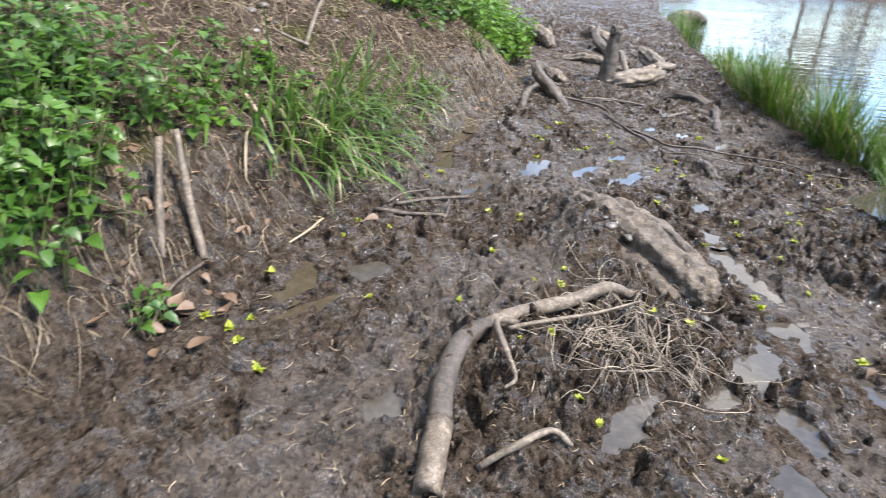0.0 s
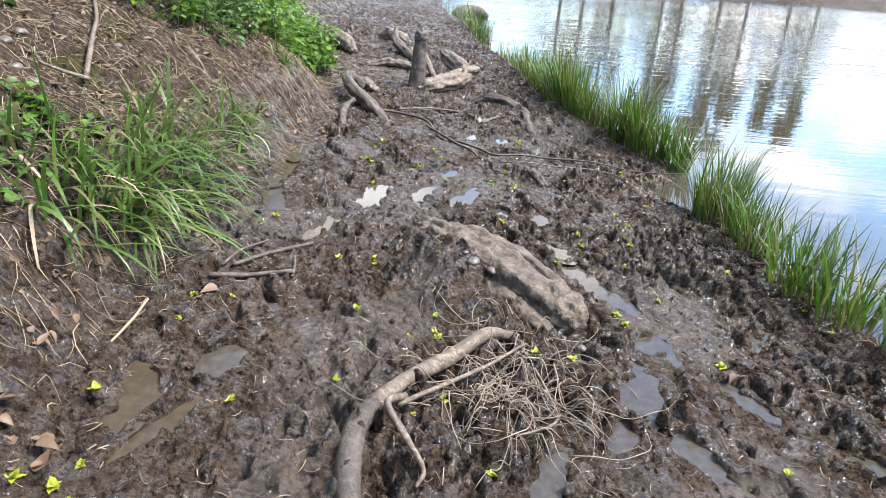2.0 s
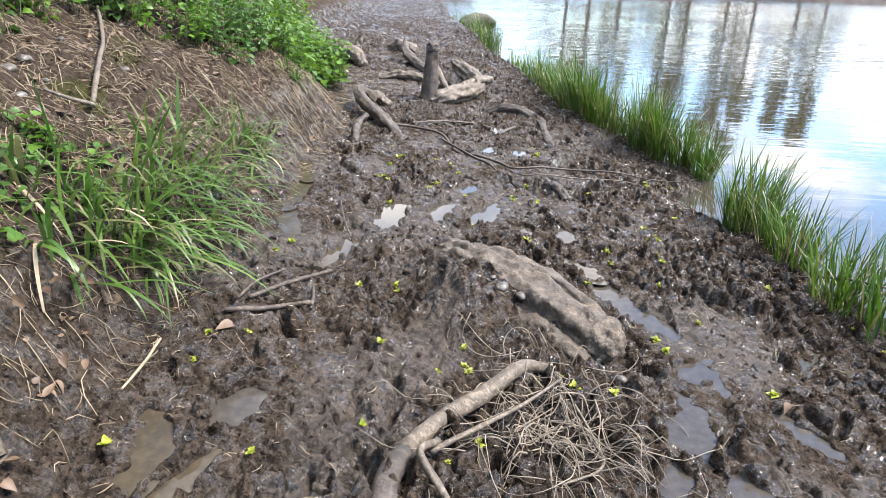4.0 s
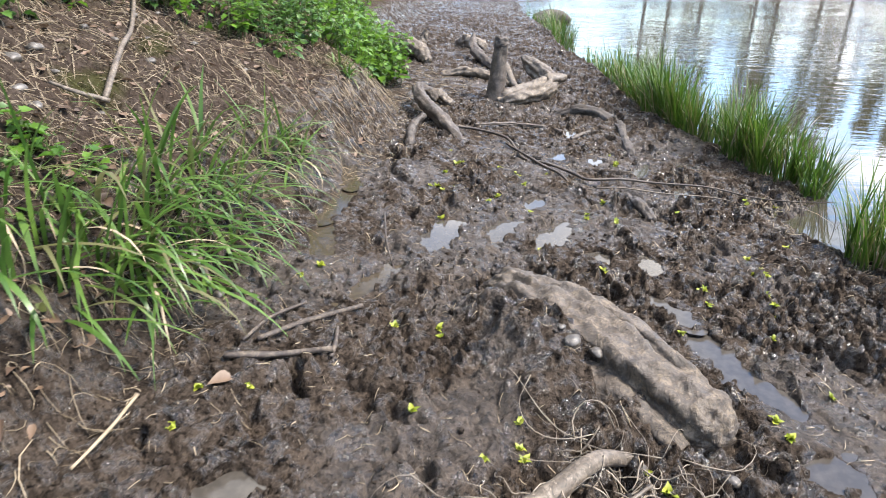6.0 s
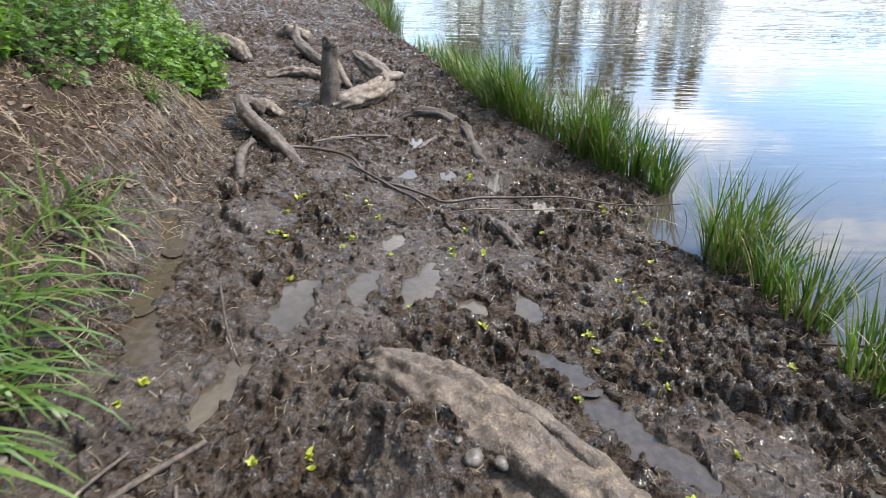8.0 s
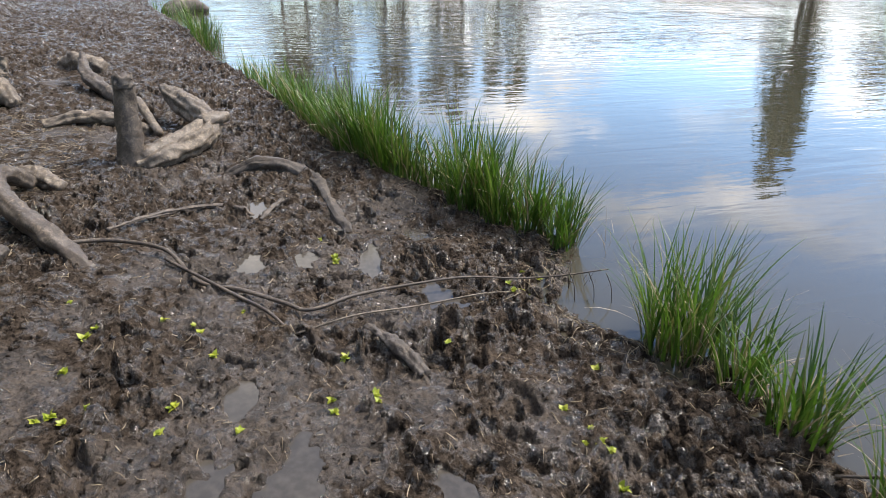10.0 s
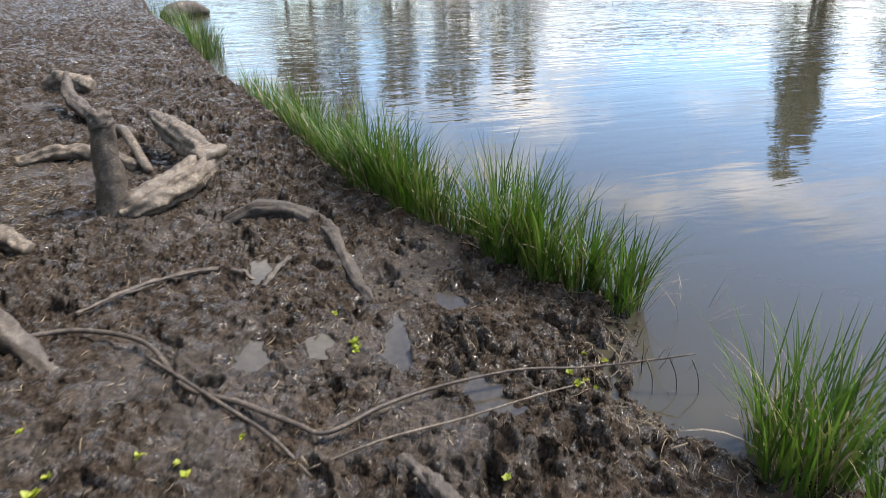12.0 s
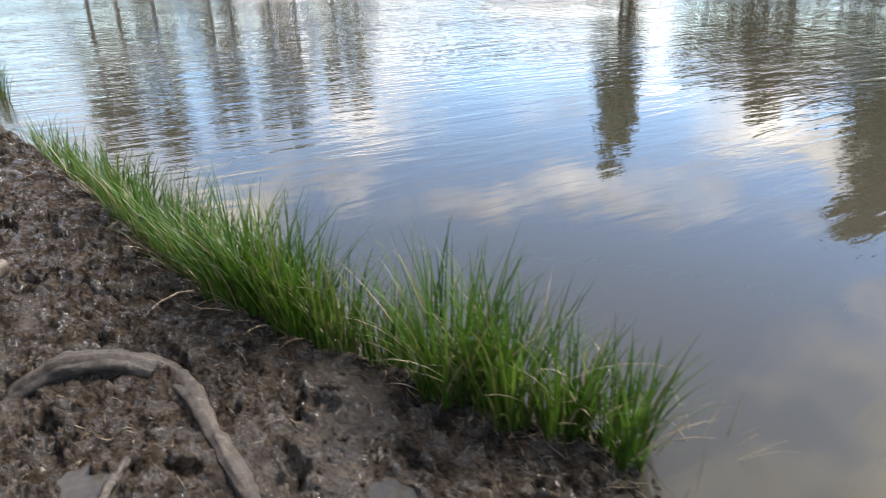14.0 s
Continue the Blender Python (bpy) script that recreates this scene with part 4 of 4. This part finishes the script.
NET = "dense green nettle clump with serrated leaves on the bank"
for k, (x, y, r, tall, st) in enumerate(((-1.0, 2.50, 0.24, 0.36, 38), (-1.02, 2.12, 0.24, 0.38, 40), (-0.82, 1.80, 0.22, 0.34, 34), (-1.35, 2.35, 0.26, 0.36, 30), (-1.3, 1.9, 0.3, 0.4, 34), (-0.70, 1.45, 0.18, 0.3, 26), (-0.66, 1.98, 0.14, 0.30, 24), (-0.60, 1.72, 0.15, 0.30, 26))):
    leafy_plant(x, y, r, tall, st, 200 + k, M_NETTLE, NET, 0.068, "bank nettles")
BRI = "bright green leafy herb mound growing on the bank"
for k, (x, y, r, tall, st) in enumerate(((-1.28, 7.75, 0.26, 0.46, 60), (-1.55, 8.15, 0.3, 0.5, 60), (-1.30, 7.30, 0.2, 0.32, 36), (-1.75, 7.4, 0.32, 0.45, 50), (-1.9, 8.6, 0.34, 0.5, 50))):
    leafy_plant(x, y, r, tall, st, 220 + k, M_BRIGHT, BRI, 0.075, "bank herbs", True)
for k, (x, y, r, tall, st) in enumerate(((-1.25, 6.75, 0.24, 0.34, 46), (-1.50, 6.25, 0.28, 0.36, 54), (-1.90, 6.6, 0.32, 0.42, 54), (-1.38, 5.75, 0.18, 0.22, 26), (-1.72, 5.60, 0.28, 0.36, 48), (-2.1, 5.3, 0.3, 0.38, 46), (-2.1, 4.6, 0.24, 0.3, 26), (-1.1, 3.1, 0.16, 0.11, 16), (-1.08, 3.55, 0.14, 0.09, 10), (-1.25, 3.4, 0.2, 0.10, 14), (-0.92, 2.8, 0.12, 0.14, 12), (-2.05, 4.15, 0.26, 0.24, 30), (-2.3, 4.7, 0.3, 0.3, 34), (-1.95, 3.6, 0.24, 0.2, 22), (-1.15, 6.95, 0.12, 0.16, 14))):
    leafy_plant(x, y, r, tall, st, 240 + k, M_NETTLE if k % 2 else M_BRIGHT, "low green herbs with lobed leaves on the bank", 0.062, "bank herbs", True)
leafy_plant(-0.36, 1.95, 0.07, 0.14, 9, 270, M_NETTLE, "small green seedling patch at the bank foot", 0.05)


def sprout(x, y, seed, size=0.03):
    """A fallen yellow-green flower cluster."""
    r_ = np.random.default_rng(seed)
    pieces = []
    for k in range(15):
        s = size * r_.uniform(0.35, 0.85)
        v, f = leaf_blade(s, s * 0.42, r_.uniform(-0.2, 0.5), 0.25)
        m = np.array(Euler((r_.normal(0, 0.3), -r_.uniform(0.05, 1.1), r_.uniform(0, 6.28))).to_matrix())
        pieces.append((v @ m.T + r_.normal(0, size * 0.13, 3) * (1, 1, 0.25), f))
    ob = part("fallen_flower", joined(pieces), M_SPROUT)
    ob.location = (x, y, height(x, y) + 0.004)
    return tagged(ob, "yellow-green fallen blossom cluster lying on mud", "blossom", "fallen blossoms")


SPROUTS_A = [(0.52, 5.73), (0.41, 5.4), (0.88, 5.31), (0.95, 5.05), (1.3, 5.35), (0.32, 3.15), (0.42, 2.48), (0.98, 2.3), (0.09, 2.49), (0.14, 3.59), (1.8, 3.25), (-0.28, 3.03), (0.31, 3.57), (-0.17, 3.11), (1.43, 3.43), (1.32, 4.28), (0.58, 4.5), (0.06, 4.67), (-0.27, 3.9), (-0.31, 3.8), (1.59, 4.3), (1.6, 4.91), (0.95, 5.09), (0.26, 4.98), (0.79, 5.06), (0.93, 6.47), (0.97, 6.19), (1.98, 6.09), (-0.26, 2.87), (-0.31, 2.45), (0.29, 3.62), (0.72, 2.7), (0.63, 2.59), (1.34, 2.71), (0.9, 2.43), (1.33, 2.39), (-0.17, 2.16), (-0.29, 2.08), (-0, 1.98), (0.64, 3.14)]
SPROUTS_B = [(0.99, 3.15), (1.16, 3.09), (1.41, 3.51), (2.43, 3.71), (2.38, 3.89), (2.56, 3.83), (1.3, 4.32), (1.64, 4.78), (1.84, 2.67), (0.55, 3.03), (-0.19, 2.08), (-0.12, 2.04), (0.36, 2.69), (0.66, 3.07), (1.03, 3.06), (0.63, 3.22), (1.63, 4.64), (1.6, 4.35), (0.97, 6.14), (1.17, 3.03), (-0.02, 5.66), (-0.07, 5.36), (-0.07, 5.15), (0.03, 5.18), (0.79, 4.99), (1.85, 5.78), (1.76, 5.75), (1.52, 4.03), (1.63, 3.7), (1.17, 3.94), (-0.04, 5.58), (-0.15, 5.9), (-0.11, 5.13), (0.29, 5.12), (0.36, 5.59), (0.49, 4.97), (1.59, 4.73), (1.63, 4.7), (1.61, 4.52), (2.11, 4.23)]
SPROUTS_C = [(1.76, 5.82), (1.83, 5.82), (0.88, 4.38), (-0.03, 5.12), (1.89, 5.94), (1.98, 5.93), (1.83, 5.07), (0.21, 5.71), (0.33, 5.65), (3.59, 7.69)]
SPROUTS = SPROUTS_A + SPROUTS_B + SPROUTS_C
for k, (x, y) in enumerate(SPROUTS):
    sprout(x, y, 300 + k, (0.024, 0.03, 0.034, 0.027)[k % 4])


def dead_leaf(x, y, seed, size=0.05, material=M_DEAD, label="curled brown dead leaf lying on the bank"):
    r_ = np.random.default_rng(seed)
    v, f = leaf_blade(size, size * 0.38, r_.uniform(-0.6, 0.6), r_.uniform(0.2, 0.9))
    ob = part("dead_leaf", (v, f), material)
    ob.matrix_basis = pose(x, y, height(x, y) + 0.012, r_.uniform(-25, 25), r_.uniform(-20, 20), r_.uniform(0, 360))
    return tagged(ob, label, "leaf", "dead leaves")


for k, (x, y) in enumerate(((-0.98, 3.45), (-1.02, 3.5), (-0.95, 3.72), (-1.12, 4.1), (-1.1, 4.2), (-0.85, 2.95), (-0.7, 2.85), (-0.62, 3.32), (-0.6, 3.02), (-0.48, 1.98), (-0.42, 2.05), (-0.25, 1.85), (-0.22, 3.1), (-1.3, 4.6), (-0.9, 3.6), (-1.0, 3.85), (-0.4, 1.75), (1.82, 3.16))):
    dead_leaf(x, y, 400 + k, rng.uniform(0.04, 0.07))
for k in range(22):
    dead_leaf(-0.36 + rng.normal(0, 0.09), 2.06 + rng.normal(0, 0.12), 430 + k, rng.uniform(0.03, 0.075), M_DEAD, "faded curled leaf lying at the bank foot")

# straw and twig litter on the bank, thinning out over the mud
lit = []
for k in range(14500):
    if k < 11000:
        x, y = rng.uniform(-2.4, -0.45), rng.uniform(1.3, 9.0)
    elif k < 13500:
        x, y = rng.uniform(-0.5, 2.3), rng.uniform(1.5, 8.0)
    else:
        y = rng.uniform(3.6, 10.5)
        x = np.interp(y, SHORE_Y, SHORE_X) - 0.05 - abs(rng.normal(0, 0.12))
    b = np.interp(y, TOE_Y, TOE_X) - x
    s = np.interp(y, SHORE_Y, SHORE_X) - x
    if s < 0.05 or (b > 0 and rng.random() > 0.6 + b):
        continue
    ln, a = (0.025 + 0.2 * rng.uniform() ** 2.2 if b > 0 else rng.uniform(0.03, 0.14) if k >= 13500 else rng.uniform(0.012, 0.05)), rng.uniform(0, 6.28)
    if b > 0 and rng.random() < 0.4:
        a = rng.normal(-0.5, 0.7)
    x2, y2 = x + ln * math.cos(a), y + ln * math.sin(a)
    xm, ym = (x + x2) / 2 + rng.normal(0, 0.1) * ln, (y + y2) / 2 + rng.normal(0, 0.1) * ln
    r1 = rng.uniform(0.0008, 0.0021) if b > 0 else rng.uniform(0.0008, 0.002)
    lit.append(tube([(x, y, height(x, y) + 0.004, r1), (xm, ym, height(xm, ym) + rng.uniform(0.003, 0.02 if b > 0 else 0.006), r1), (x2, y2, height(x2, y2) + 0.004, r1 * 0.6)], 4, 3, 0.0, 0))
tagged(part("straw_litter", joined(lit), M_STRAW), "dry straw and stalk litter strewn over the earth bank", "litter", kind="stuff")


flakes = []
for k in range(2600):
    x, y = rng.uniform(-2.4, -0.5), rng.uniform(1.3, 8.5)
    if np.interp(y, TOE_Y, TOE_X) - x < 0.08:
        continue
    s = rng.uniform(0.015, 0.055)
    v, f = leaf_blade(s, s * rng.uniform(0.25, 0.42), rng.uniform(-0.5, 0.6), rng.uniform(0.1, 0.8))
    m = np.array(Euler((rng.normal(0, 0.4), rng.normal(0.2, 0.4), rng.uniform(0, 6.28))).to_matrix())
    flakes.append((v @ m.T + (x, y, height(x, y) + 0.008), f))
tagged(part("leaf_litter", joined(flakes), M_DEAD), "brown crumbled leaf litter covering the earth bank", "litter", kind="stuff")


# ---- far shore ----
def tree(x, y, tall, spread, seed, bark, leaf, leaves, label, bare=0.3, trunks=1, name="tree", clump=0.35, leaf_size=0.26):
    r_ = np.random.default_rng(seed)
    z0 = height(x, y) - 0.2
    t = new(name)
    tagged(t, label, "tree", "far shore trees")
    wood, tips = [], []
    for q in range(trunks):
        ox = q * spread * 0.35
        lean = r_.normal(0, 0.03, 2)
        top = np.array([x + ox + lean[0] * tall, y + lean[1] * tall, z0 + tall])
        base = np.array([x + ox, y, z0])
        wood.append(tube([(*base, tall * 0.009 + 0.05), (*(base * 0.5 + top * 0.5 + [r_.normal(0, .2), r_.normal(0, .2), 0]), tall * 0.006 + 0.025), (*top, 0.03)], 14, 8, 0.15, seed))
        for k in range(int(tall * 2.2)):
            u = r_.uniform(bare, 0.98)
            p = base + (top - base) * u
            a = r_.uniform(0, 6.28)
            ln = spread * (1.15 - u) * r_.uniform(0.5, 1.0) + 0.3
            e = p + np.array([math.cos(a) * ln, math.sin(a) * ln, ln * r_.uniform(0.1, 0.8)])
            wood.append(tube([(*p, 0.05), (*((p + e) / 2 + [0, 0, 0.1]), 0.03), (*e, 0.012)], 5, 5, 0.1, k))
            tips += [p + (e - p) * w for w in (0.55, 0.8, 1.0)]
    part("trunk", joined(wood), bark, t)
    if leaves:
        centre = np.array(tips)[r_.integers(len(tips), size=leaves)] + r_.normal(0, clump * spread * 0.3, (leaves, 3))
        s = (leaf_size * r_.uniform(0.6, 1.4, leaves))[:, None]
        along = r_.normal(size=(leaves, 3))
        along /= np.linalg.norm(along, axis=1)[:, None]
        across = np.cross(along, r_.normal(size=(leaves, 3)))
        across /= np.linalg.norm(across, axis=1)[:, None]
        lift = np.cross(along, across) * 0.15 * s
        v = np.stack([centre - along * s * 0.5, centre + across * s * 0.3 + lift, centre + along * s * 0.5, centre - across * s * 0.3 + lift], 1).reshape(-1, 3)
        out = (v, [(4 * k, 4 * k + 1, 4 * k + 2, 4 * k + 3) for k in range(leaves)])
        tagged(part("crown", out, leaf, t), kind="stuff")
    return t


def bearing(az, dist):
    return 0.7 + dist * math.sin(radians(az)), 4 + dist * math.cos(radians(az))


for k, (az, dist, tall, spread, n) in enumerate(((45.5, 58, 16.8, 2.5, 5000), (66, 56, 16.5, 4.6, 13000), (72, 58, 19, 6.0, 15000), (80, 58, 22, 6.0, 5000))):
    x, y = bearing(az, dist)
    tree(x, y, tall, spread, 500 + k, M_BARK, M_TREELEAF, n, "tall leafy tree on the far shore of the pond", 0.25 if k else 0.1, 2 if k == 0 else 1, leaf_size=0.5)
for k, (az, dist, tall) in enumerate(((4, 62, 13), (6, 62, 13), (8.5, 63, 14), (12.5, 63, 12), (14, 64, 11.5), (17, 65, 12), (19, 65, 12.5), (22, 66, 10), (24, 66, 11))):
    x, y = bearing(az, dist)
    tree(x, y, tall, 2.6, 520 + k, M_PALEBARK, M_OLIVELEAF, 5200 if k < 3 else 2600, "slender pale-barked spring tree on the far shore", 0.06, leaf_size=0.5)
for k, az in enumerate((52, 55, 58, 61, 64, 68, 73, 78, 84, 92, 100)):
    x, y = bearing(az, 57)
    tree(x, y, (5.0 if k < 2 else 6.2) + 0.8 * (k % 3), 4.5, 540 + k, M_BARK, M_OLIVELEAF if k < 3 else M_TREELEAF, 4500, "leafy shrub thicket on the far shore", 0.05, name="shrub", leaf_size=0.5)

# unseen trees added left and behind: they block sky and darken puddle reflections
for k, (x, y, tall, spread) in enumerate(((-7.5, -3, 11, 4.5), (-8, 3.5, 12, 4.5), (-8.5, 10, 12, 4.5), (-9, 17, 12, 4.5), (-9, 25, 11, 4.5), (-3, -9, 11, 4.5))):
    tree(x, y, tall, spread, 560 + k, M_BARK, M_TREELEAF, 3800, "unseen leafy tree added on the near bank to block sky light", 0.15)
